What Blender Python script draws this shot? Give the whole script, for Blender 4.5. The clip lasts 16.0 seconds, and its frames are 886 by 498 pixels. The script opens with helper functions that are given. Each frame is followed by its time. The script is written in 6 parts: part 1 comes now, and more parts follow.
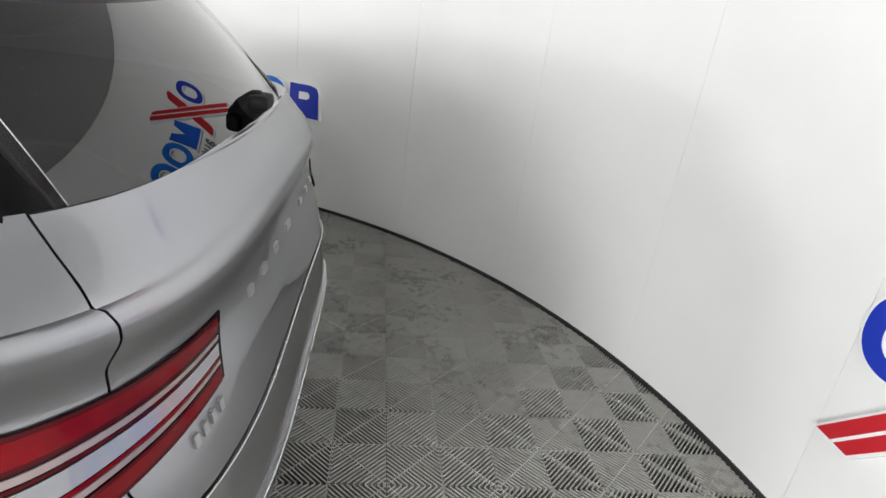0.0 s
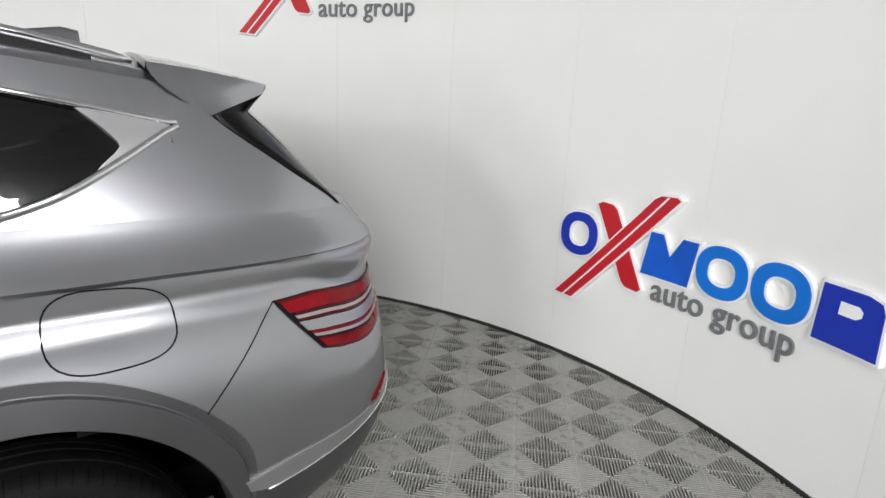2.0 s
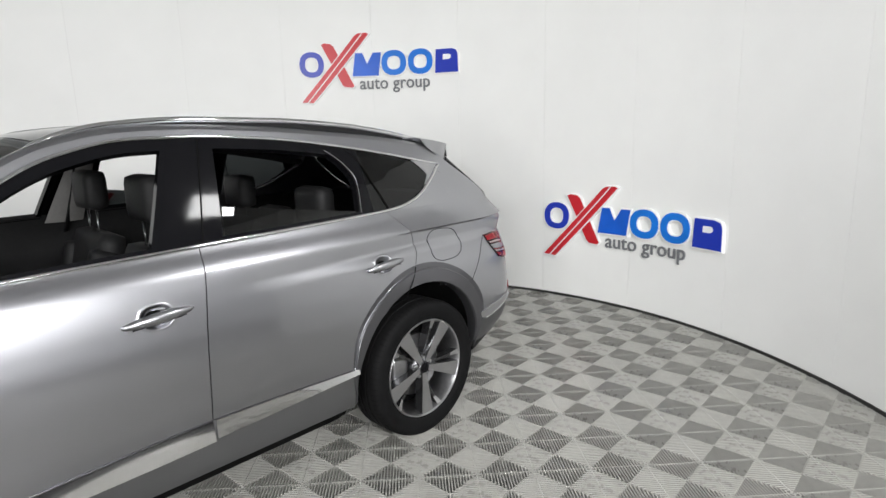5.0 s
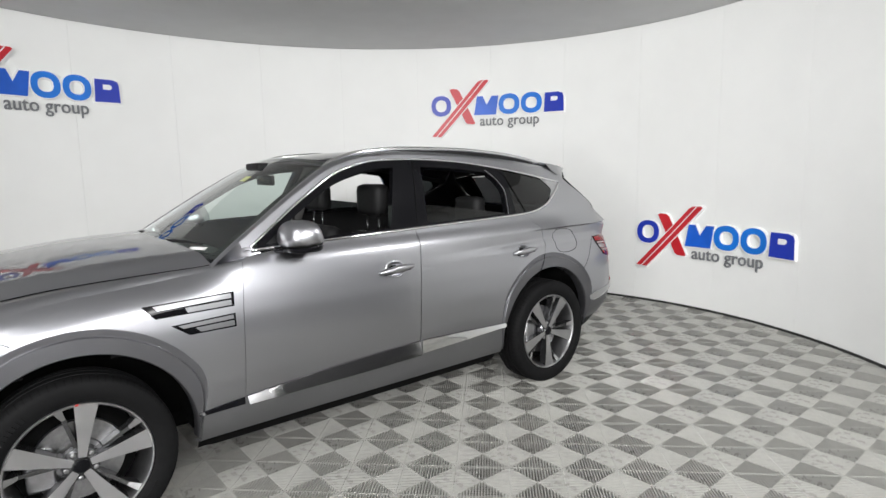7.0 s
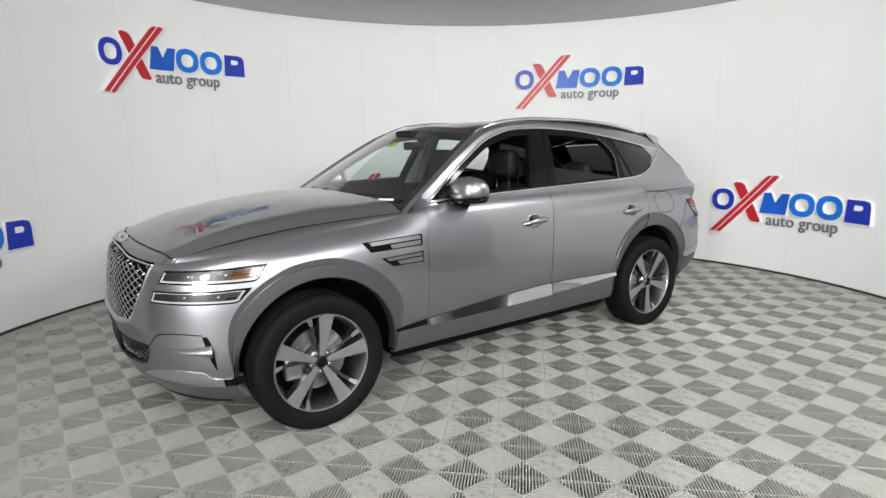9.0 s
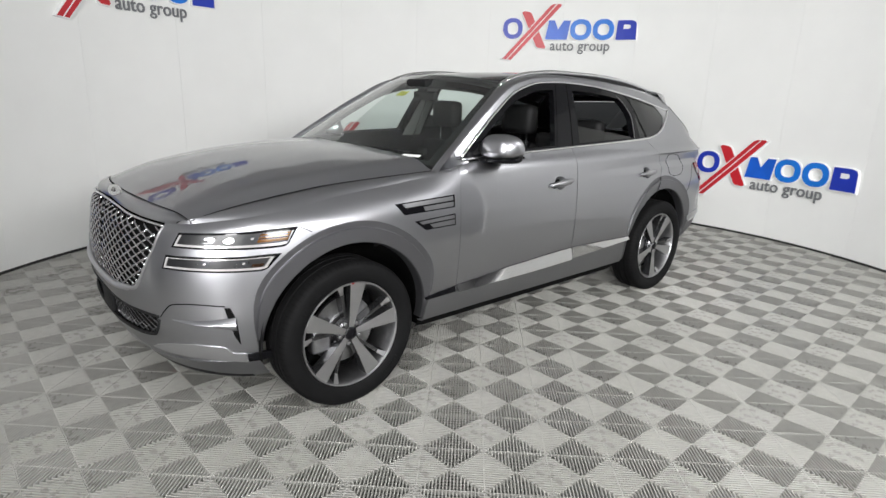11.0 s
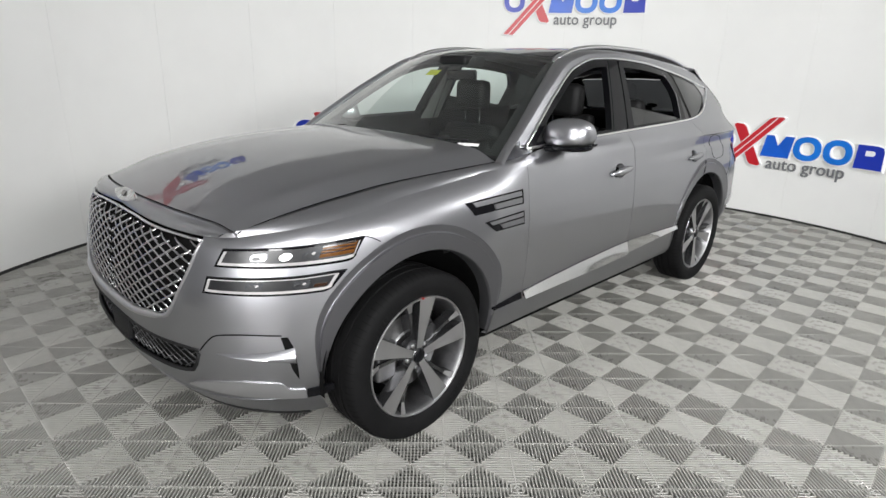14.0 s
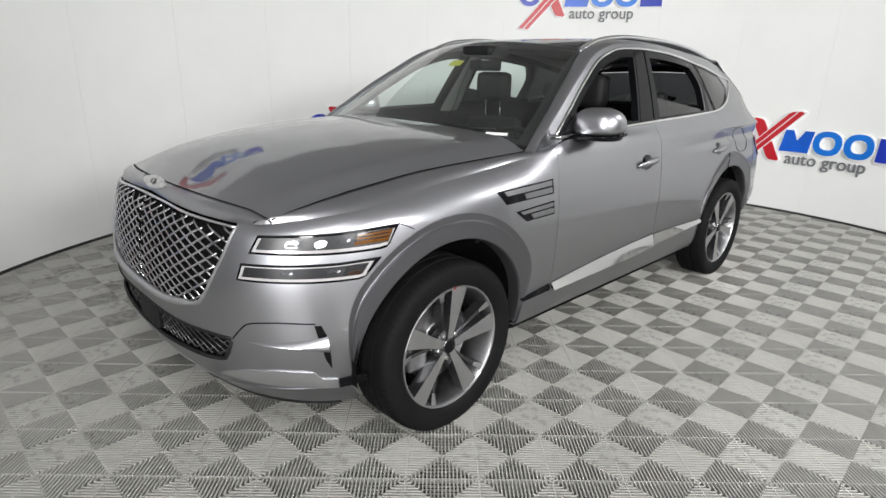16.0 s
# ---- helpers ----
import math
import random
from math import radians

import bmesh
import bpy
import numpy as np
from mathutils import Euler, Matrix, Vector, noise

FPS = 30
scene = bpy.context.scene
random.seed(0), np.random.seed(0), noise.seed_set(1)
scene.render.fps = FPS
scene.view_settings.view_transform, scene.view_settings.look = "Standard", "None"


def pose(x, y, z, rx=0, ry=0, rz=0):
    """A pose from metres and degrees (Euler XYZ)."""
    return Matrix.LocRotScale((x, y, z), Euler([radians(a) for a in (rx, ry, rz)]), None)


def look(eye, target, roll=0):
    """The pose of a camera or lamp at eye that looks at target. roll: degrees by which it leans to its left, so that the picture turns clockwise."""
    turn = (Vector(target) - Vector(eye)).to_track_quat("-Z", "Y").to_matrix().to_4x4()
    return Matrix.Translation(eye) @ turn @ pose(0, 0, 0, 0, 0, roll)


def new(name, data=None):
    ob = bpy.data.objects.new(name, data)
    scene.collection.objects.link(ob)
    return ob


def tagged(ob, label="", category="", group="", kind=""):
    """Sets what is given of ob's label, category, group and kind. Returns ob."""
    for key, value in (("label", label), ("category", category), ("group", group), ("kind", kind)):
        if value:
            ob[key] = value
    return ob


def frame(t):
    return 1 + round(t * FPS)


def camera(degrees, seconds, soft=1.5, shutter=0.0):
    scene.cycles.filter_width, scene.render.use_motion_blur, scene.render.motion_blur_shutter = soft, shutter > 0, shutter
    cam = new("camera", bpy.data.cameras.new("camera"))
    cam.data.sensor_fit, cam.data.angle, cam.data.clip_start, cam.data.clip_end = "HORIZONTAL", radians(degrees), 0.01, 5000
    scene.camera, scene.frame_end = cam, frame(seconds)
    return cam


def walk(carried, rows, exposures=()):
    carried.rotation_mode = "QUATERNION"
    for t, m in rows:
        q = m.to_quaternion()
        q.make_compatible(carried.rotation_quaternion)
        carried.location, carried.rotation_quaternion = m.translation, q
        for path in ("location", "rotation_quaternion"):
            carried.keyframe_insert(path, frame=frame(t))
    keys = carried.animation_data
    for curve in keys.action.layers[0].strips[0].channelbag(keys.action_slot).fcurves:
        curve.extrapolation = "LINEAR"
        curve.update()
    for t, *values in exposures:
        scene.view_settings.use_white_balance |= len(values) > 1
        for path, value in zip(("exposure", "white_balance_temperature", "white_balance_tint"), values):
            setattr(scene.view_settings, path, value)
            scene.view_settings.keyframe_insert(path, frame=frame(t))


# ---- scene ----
cam = camera(76.0, 16.0)
PATH = [
    (0, (-1.302, 1.31, 1.504), (-1.536, -0.532, 0.759), 7.8),
    (0.2, (-1.231, 1.429, 1.511), (-1.55, -0.424, 0.828), 7.1),
    (0.5, (-1.085, 1.589, 1.513), (-1.53, -0.249, 0.863), 6.7),
    (0.6, (-1.018, 1.622, 1.504), (-1.527, -0.207, 0.875), 6.8),
    (1, (-0.752, 1.796, 1.518), (-1.528, 0.039, 0.96), 6.4),
    (1.5, (-0.45, 2.073, 1.509), (-1.466, 0.432, 0.985), 5.0),
    (2, (-0.1, 2.261, 1.539), (-1.266, 0.71, 1.053), 2.7),
    (2.5, (0.297, 2.337, 1.586), (-1.024, 0.904, 1.137), 3.2),
    (3, (0.657, 2.518, 1.613), (-0.767, 1.168, 1.228), 5.5),
    (3.5, (1.017, 2.664, 1.626), (-0.487, 1.377, 1.34), 5.4),
    (4, (1.381, 2.734, 1.609), (-0.113, 1.438, 1.311), 2.7),
    (4.5, (1.707, 2.84, 1.618), (0.223, 1.541, 1.285), 0.5),
    (4.7, (1.857, 2.943, 1.63), (0.397, 1.628, 1.256), -0.6),
    (6.8, (3.107, 3.556, 1.588), (1.837, 2.038, 1.303), -0.6),
    (7, (3.185, 3.671, 1.578), (1.945, 2.126, 1.303), -1.1),
    (7.5, (3.425, 3.658, 1.577), (2.238, 2.077, 1.278), -0.9),
    (8, (3.708, 3.564, 1.576), (2.577, 1.947, 1.254), -1.1),
    (8.5, (3.947, 3.585, 1.576), (2.84, 1.956, 1.228), -1.1),
    (9, (4.148, 3.756, 1.549), (3.006, 2.155, 1.183), -0.7),
    (9.2, (4.213, 3.786, 1.554), (3.045, 2.209, 1.167), 0.0),
    (11.3, (4.391, 3.138, 1.566), (3.112, 1.699, 1.027), 1.7),
    (11.5, (4.385, 3.079, 1.567), (3.099, 1.643, 1.032), 1.6),
    (12, (4.451, 2.932, 1.579), (3.127, 1.539, 1.026), 2.1),
    (12.5, (4.526, 2.856, 1.585), (3.173, 1.503, 1.005), 2.1),
    (13, (4.495, 2.769, 1.556), (3.148, 1.408, 0.977), 1.5),
    (13.5, (4.443, 2.712, 1.518), (3.111, 1.336, 0.94), 0.8),
    (14, (4.481, 2.583, 1.557), (3.129, 1.237, 0.957), 1.3),
    (14.5, (4.519, 2.494, 1.565), (3.142, 1.171, 0.972), 1.8),
    (15, (4.539, 2.482, 1.555), (3.169, 1.157, 0.948), 2.1),
    (15.5, (4.541, 2.487, 1.537), (3.19, 1.146, 0.925), 1.9),
    (16, (4.547, 2.492, 1.508), (3.209, 1.134, 0.902), 1.3),
]
walk(cam, [(t, look(eye, target, roll)) for t, eye, target, roll in PATH], [(0, 0.28), (0.5, 0.14), (1.0, -0.06), (3.5, -0.15), (5, -0.08), (7, -0.05), (9, -0.08), (11.5, -0.07), (16, 0.0)])

# ---- light ----
world = bpy.data.worlds.new("world")
scene.world = world
world.use_nodes = True
world.node_tree.nodes["Background"].inputs[0].default_value = (0.95, 0.98, 1.0, 1)
world.node_tree.nodes["Background"].inputs[1].default_value = 0.35


def area_lamp(name, place, target, w, h, watts, colour=(1, 1, 1)):
    data = bpy.data.lights.new(name, "AREA")
    data.shape, data.size, data.size_y, data.energy, data.color = "RECTANGLE", w, h, watts, colour
    ob = new(name, data)
    ob.matrix_world = look(place, target)
    return ob


area_lamp("hall_lamp", (8.4, 6.6, 3.1), (0.6, -0.3, 1.5), 1.3, 0.9, 355)
# added low fill, as if from a bright doorway, for nose and bumper
area_lamp("hall_lamp", (9.0, 4.7, 1.75), (0.3, -0.3, 1.6), 2.0, 1.3, 255)
area_lamp("hall_lamp", (4.5, 8.6, 2.8), (-0.6, -0.6, 1.0), 1.9, 1.6, 190)
area_lamp("hall_strip_lamp", (2.8, 7.2, 3.12), (0.9, -0.4, 1.0), 5.4, 0.6, 205)
# added fill that brightens the wall to the car's rear left
area_lamp("hall_lamp", (2.0, 5.2, 3.12), (-2.4, 2.3, 1.4), 1.8, 0.8, 185)
# added fill: lights only the unseen east hall wall, for reflections
area_lamp("hall_lamp", (7.4, -0.8, 3.12), (9.4, -0.6, 0.9), 0.5, 2.0, 90)
area_lamp("ceiling_lamp", (-0.3, 2.9, 3.12), (-0.5, 1.2, 0.6), 0.45, 0.45, 42)
# added fill without a known fixture, brightens floor and nose in front
area_lamp("ceiling_lamp", (4.7, 2.5, 3.12), (4.3, 1.2, 0.0), 1.2, 1.2, 50)

# ---- materials ----


def material(name, colour, rough=0.5, metal=0.0, coat=0.0, vary=0.0, scale=8.0, bump=0.0, bscale=60.0, spec=0.5, vary_rough=0.0, emit=0.0, detail=4.0, coat_rough=0.03, coat_ior=1.55, edge=1.0):
    m = bpy.data.materials.new(name)
    m.use_nodes = True
    nt = m.node_tree
    p = nt.nodes["Principled BSDF"]
    p.inputs["Base Color"].default_value = (*colour, 1)
    p.inputs["Roughness"].default_value = rough
    p.inputs["Metallic"].default_value = metal
    p.inputs["Coat Weight"].default_value = coat
    p.inputs["Coat Roughness"].default_value = coat_rough
    p.inputs["Coat IOR"].default_value = coat_ior
    p.inputs["Specular IOR Level"].default_value = spec
    p.inputs["Specular Tint"].default_value = (edge, edge, edge, 1)
    if emit:
        p.inputs["Emission Color"].default_value = (*colour, 1)
        p.inputs["Emission Strength"].default_value = emit
    co = nt.nodes.new("ShaderNodeTexCoord")
    if vary or vary_rough:
        a = nt.nodes.new("ShaderNodeTexNoise")
        a.inputs["Scale"].default_value, a.inputs["Detail"].default_value = scale, detail
        b = nt.nodes.new("ShaderNodeTexNoise")
        b.inputs["Scale"].default_value, b.inputs["Detail"].default_value = scale * 0.13, 2.0
        nt.links.new(co.outputs["Object"], a.inputs["Vector"])
        nt.links.new(co.outputs["Object"], b.inputs["Vector"])
        mix = nt.nodes.new("ShaderNodeMath")
        mix.operation = "ADD"
        nt.links.new(a.outputs["Fac"], mix.inputs[0])
        nt.links.new(b.outputs["Fac"], mix.inputs[1])
        if vary:
            r = nt.nodes.new("ShaderNodeMapRange")
            r.inputs["From Min"].default_value, r.inputs["From Max"].default_value = 0.7, 1.3
            r.inputs["To Min"].default_value, r.inputs["To Max"].default_value = 1 - vary, 1 + vary
            nt.links.new(mix.outputs[0], r.inputs["Value"])
            v = nt.nodes.new("ShaderNodeVectorMath")
            v.operation = "SCALE"
            v.inputs[0].default_value = colour
            nt.links.new(r.outputs[0], v.inputs["Scale"])
            nt.links.new(v.outputs[0], p.inputs["Base Color"])
        if vary_rough:
            r = nt.nodes.new("ShaderNodeMapRange")
            r.inputs["From Min"].default_value, r.inputs["From Max"].default_value = 0.7, 1.3
            r.inputs["To Min"].default_value, r.inputs["To Max"].default_value = rough - vary_rough, rough + vary_rough
            nt.links.new(mix.outputs[0], r.inputs["Value"])
            nt.links.new(r.outputs[0], p.inputs["Roughness"])
    if bump:
        n = nt.nodes.new("ShaderNodeTexNoise")
        n.inputs["Scale"].default_value, n.inputs["Detail"].default_value = bscale, 3.0
        nt.links.new(co.outputs["Object"], n.inputs["Vector"])
        bp = nt.nodes.new("ShaderNodeBump")
        bp.inputs["Strength"].default_value, bp.inputs["Distance"].default_value = bump, 0.002
        nt.links.new(n.outputs["Fac"], bp.inputs["Height"])
        nt.links.new(bp.outputs[0], p.inputs["Normal"])
    return m


def glass(name, tint, rough=0.0, gloss=0.095):
    """Thin tinted glass: a clear part and a mirror-like part that grows towards grazing angles."""
    m = bpy.data.materials.new(name)
    m.use_nodes = True
    nt = m.node_tree
    nt.nodes.remove(nt.nodes["Principled BSDF"])
    out = nt.nodes["Material Output"]
    clear, shine, mix, fr = (nt.nodes.new("ShaderNode" + k) for k in ("BsdfTransparent", "BsdfGlossy", "MixShader", "LayerWeight"))
    clear.inputs[0].default_value = (*tint, 1)
    shine.inputs[0].default_value = (1, 1, 1, 1)
    shine.inputs["Roughness"].default_value = rough
    fr.inputs["Blend"].default_value = 0.5
    power, scaled = nt.nodes.new("ShaderNodeMath"), nt.nodes.new("ShaderNodeMapRange")
    power.operation = "POWER"
    power.inputs[1].default_value = 4.5
    scaled.inputs["To Min"].default_value, scaled.inputs["To Max"].default_value = gloss, 1.0
    nt.links.new(fr.outputs["Facing"], power.inputs[0])
    nt.links.new(power.outputs[0], scaled.inputs["Value"])
    nt.links.new(scaled.outputs[0], mix.inputs[0])
    nt.links.new(clear.outputs[0], mix.inputs[1])
    nt.links.new(shine.outputs[0], mix.inputs[2])
    nt.links.new(mix.outputs[0], out.inputs[0])
    return m


PAINT = material("silver_paint", (0.43, 0.433, 0.457), 0.34, 1.0, 1.0, vary_rough=0.015, scale=3, coat_rough=0.015, coat_ior=1.65, edge=0.3)
# darker silver for the rocker, front lip and fender vent bars
SILVER_DARKER = material("darker_silver", (0.28, 0.28, 0.292), 0.40, 0.95, 0.5, vary=0.03, scale=5)
SATIN_GREY = material("satin_grey_trim", (0.50, 0.50, 0.51), 0.38, 0.9, vary_rough=0.03, scale=50)
PAINT_DARK = material("satin_dark_paint", (0.165, 0.165, 0.175), 0.40, 0.9, 0.15, vary=0.03, scale=5)
CHROME = material("chrome", (0.82, 0.82, 0.83), 0.08, 1.0, vary_rough=0.02, scale=40)
DARK_CHROME = material("dark_chrome", (0.50, 0.50, 0.51), 0.16, 1.0, vary_rough=0.04, scale=40)
SATIN = material("satin_chrome", (0.72, 0.72, 0.72), 0.25, 1.0, vary_rough=0.04, scale=60)
GLOSS_BLACK = material("gloss_black", (0.005, 0.005, 0.006), 0.06, 0.0, 0.0, spec=0.14, vary_rough=0.02, scale=30)
BLADE = material("black_blade_plastic", (0.006, 0.006, 0.0065), 0.20, spec=0.08, vary_rough=0.03, scale=30)
BLACK = material("black_plastic", (0.012, 0.012, 0.0125), 0.6, spec=0.15, vary=0.15, scale=60, bump=0.15, bscale=400)
MESH_BLACK = material("moulded_mesh_black", (0.035, 0.035, 0.037), 0.3, spec=0.5, vary=0.2, scale=60)
DARK = material("underbody_black", (0.006, 0.006, 0.006), 0.85, spec=0.03, vary=0.2, scale=30)
RUBBER = material("tyre_rubber", (0.0065, 0.0065, 0.0068), 0.65, spec=0.09, vary=0.18, scale=25, bump=0.25, bscale=300)
ALLOY = material("machined_alloy", (0.56, 0.56, 0.57), 0.30, 0.95, 0.3, vary=0.05, scale=15)
ALLOY_DARK = material("dark_alloy", (0.115, 0.115, 0.12), 0.22, 0.9, 0.5, vary=0.08, scale=80)
BRAKE = material("brake_iron", (0.32, 0.32, 0.325), 0.35, 1.0, vary=0.2, scale=60)
STEEL = material("brake_steel", (0.42, 0.42, 0.43), 0.35, 1.0, vary=0.12, scale=60)
LEATHER = material("black_leather", (0.014, 0.014, 0.0145), 0.55, spec=0.2, vary=0.2, scale=40, bump=0.3, bscale=250)
DASH = material("dashboard_vinyl", (0.045, 0.047, 0.047), 0.55, spec=0.3, vary=0.15, scale=40, bump=0.2, bscale=300)
TRIM_GREY = material("grey_trim", (0.16, 0.155, 0.15), 0.7, vary=0.1, scale=50)
RED_LENS = material("red_lens", (0.180, 0.0010, 0.0048), 0.14, 0.0, 0.0, spec=0.22, vary=0.25, scale=26)
RED_DARK = material("dark_red_lens", (0.06, 0.002, 0.004), 0.12, 0.0, 0.0, spec=0.22, vary=0.2, scale=30)
CLEAR_LINE = material("pale_red_clear_lens", (0.34, 0.27, 0.27), 0.2, 0.2, 0.3, vary=0.1, scale=40)
WHITE_LENS = material("clear_lens", (0.62, 0.60, 0.60), 0.15, 0.4, 0.8, vary=0.1, scale=40)
AMBER = material("amber_lens", (0.11, 0.040, 0.006), 0.15, 0.0, 0.8, vary=0.25, scale=60)
AMBER_DARK = material("dark_amber_lens", (0.03, 0.012, 0.005), 0.2, 0.0, 0.5, vary=0.3, scale=60)
LAMP_DARK = material("lamp_housing", (0.014, 0.0145, 0.016), 0.30, 0.0, 0.0, vary=0.3, scale=60)
LENS_GREY = material("smoked_lens", (0.13, 0.135, 0.145), 0.08, 0.6, 0.8, vary=0.35, scale=110)
LAMP_ON = material("lit_lamp", (1.0, 0.98, 0.95), 0.3, emit=7.0)
MARK = material("red_paint_mark", (0.4, 0.03, 0.03), 0.6, vary=0.1, scale=60)
YELLOW = material("yellow_paper", (0.75, 0.72, 0.04), 0.7, vary=0.06, scale=30)
PAPER = material("white_paper", (0.85, 0.85, 0.84), 0.7, vary=0.04, scale=30)
GLASS = glass("clear_glass", (0.74, 0.86, 0.81))
GLASS_DARK = glass("privacy_glass", (0.038, 0.042, 0.043), gloss=0.045)
GLASS_REAR = glass("rear_glass", (0.05, 0.052, 0.055))
WALL = material("white_wall_vinyl", (0.80, 0.805, 0.79), 0.55, vary=0.02, scale=3, bump=0.06, bscale=14)
WALL_EDGE = material("wall_joint", (0.62, 0.62, 0.61), 0.7, vary=0.03, scale=6)
BASE = material("black_base_strip", (0.02, 0.02, 0.02), 0.6, vary=0.15, scale=20)
CEIL = material("grey_ceiling", (0.62, 0.62, 0.62), 0.9, vary=0.03, scale=4, bump=0.1, bscale=90)
TILE = material("grey_floor_tile", (0.335, 0.331, 0.308), 0.30, vary=0.12, scale=22, bump=0.03, bscale=260, spec=0.7, vary_rough=0.05)
SUBFLOOR = material("dark_subfloor", (0.012, 0.012, 0.011), 0.9, vary=0.2, scale=9)
BLUE = material("deep_blue_face", (0.012, 0.035, 0.40), 0.35, vary=0.03, scale=6)
BLUE_MID = material("mid_blue_face", (0.008, 0.10, 0.55), 0.35, vary=0.18, scale=5)
BLUE_LIGHT = material("light_blue_face", (0.008, 0.17, 0.66), 0.35, vary=0.18, scale=5)
RED = material("red_face", (0.50, 0.015, 0.025), 0.35, vary=0.08, scale=6)
FOAM = material("white_foam_board", (0.84, 0.84, 0.84), 0.6, vary=0.02, scale=20)
GREY_TEXT = material("grey_letters", (0.16, 0.165, 0.175), 0.5, vary=0.04, scale=20)
HALL_CEIL = material("hall_ceiling_paint", (0.5, 0.5, 0.5), 0.9, vary=0.08, scale=2)
HALL_FLOOR = material("dark_hall_floor", (0.06, 0.06, 0.058), 0.5, vary=0.1, scale=6)
HALL_UNLIT = material("hall_unlit_dark", (0.14, 0.14, 0.142), 0.8, vary=0.1, scale=2)

# ---- helpers for meshes ----


def thing(name, label, category, at=(0, 0, 0), **more):
    ob = new(name)
    ob.location = at
    ob.empty_display_size = 0.2
    return tagged(ob, label, category, **more)


def link(name, bm, mat, parent=None, label="", smooth=True, mats=()):
    me = bpy.data.meshes.new(name)
    bm.normal_update()
    bm.to_mesh(me)
    bm.free()
    for m in (mat, *mats):
        me.materials.append(m)
    if smooth:
        me.polygons.foreach_set("use_smooth", [True] * len(me.polygons))
    ob = new(name, me)
    ob.parent = parent
    if label:
        tagged(ob, label)
    return ob


def part(name, bm, mat, parent, label="", smooth=True, mats=()):
    return link(name, bm, mat, parent, label, smooth, mats)


def sharp(ob, degrees=35):
    """Sharp edges by angle."""
    me = ob.data
    bm = bmesh.new()
    bm.from_mesh(me)
    for e in bm.edges:
        if len(e.link_faces) == 2 and e.calc_face_angle(0) > radians(degrees):
            e.smooth = False
    bm.to_mesh(me)
    bm.free()
    return ob


def cub(xs, ys):
    """A smooth curve through points that does not overshoot."""
    xs, ys = np.array(xs, float), np.array(ys, float)
    h, d = np.diff(xs), np.diff(ys) / np.diff(xs)
    m = np.zeros(len(xs))
    m[0], m[-1] = d[0], d[-1]
    for i in range(1, len(xs) - 1):
        if d[i - 1] * d[i] > 0:
            w1, w2 = 2 * h[i] + h[i - 1], h[i] + 2 * h[i - 1]
            m[i] = (w1 + w2) / (w1 / d[i - 1] + w2 / d[i])

    def f(x):
        x = np.clip(np.asarray(x, float), xs[0], xs[-1])
        i = np.clip(np.searchsorted(xs, x) - 1, 0, len(xs) - 2)
        t = (x - xs[i]) / h[i]
        return (1 + 2 * t) * (1 - t) ** 2 * ys[i] + t * (1 - t) ** 2 * h[i] * m[i] + t * t * (3 - 2 * t) * ys[i + 1] + t * t * (t - 1) * h[i] * m[i + 1]

    return f


def step(a, b, x):
    t = np.clip((np.asarray(x, float) - a) / (b - a), 0, 1)
    return t * t * (3 - 2 * t)


def grid(bm, pts, keep=None, flip=False, mat=0, closed=False):
    """Quads over an array of points (n, m, 3). keep(i, j) says which quads stay."""
    n, m = len(pts), len(pts[0])
    vs = [[bm.verts.new(tuple(pts[i][j])) for j in range(m)] for i in range(n)]
    for i in range(n - (0 if closed else 1)):
        for j in range(m - 1):
            if keep is not None and not keep(i, j):
                continue
            k = (i + 1) % n
            q = [vs[i][j], vs[k][j], vs[k][j + 1], vs[i][j + 1]]
            try:
                f = bm.faces.new(q[::-1] if flip else q)
                f.material_index = mat
            except ValueError:
                pass
    return vs


def tidy(bm, dist=1e-5):
    bmesh.ops.remove_doubles(bm, verts=bm.verts, dist=dist)
    loose = [v for v in bm.verts if not v.link_faces]
    if loose:
        bmesh.ops.delete(bm, geom=loose, context="VERTS")


def box(bm, lo, hi, bev=0.0, m=None, mat=0):
    r = bmesh.ops.create_cube(bm, size=1)
    vs = r["verts"]
    for v in vs:
        v.co = Vector([lo[k] + (v.co[k] + 0.5) * (hi[k] - lo[k]) for k in range(3)])
    fs = list({f for v in vs for f in v.link_faces})
    for f in fs:
        f.material_index = mat
    if bev:
        es = list({e for v in vs for e in v.link_edges})
        r = bmesh.ops.bevel(bm, geom=es, offset=bev, segments=2, affect="EDGES", profile=0.6)
        vs = list({v for f in r["faces"] for v in f.verts} | {v for v in vs if v.is_valid})
    if m is not None:
        bmesh.ops.transform(bm, matrix=m, verts=vs)
    return vs


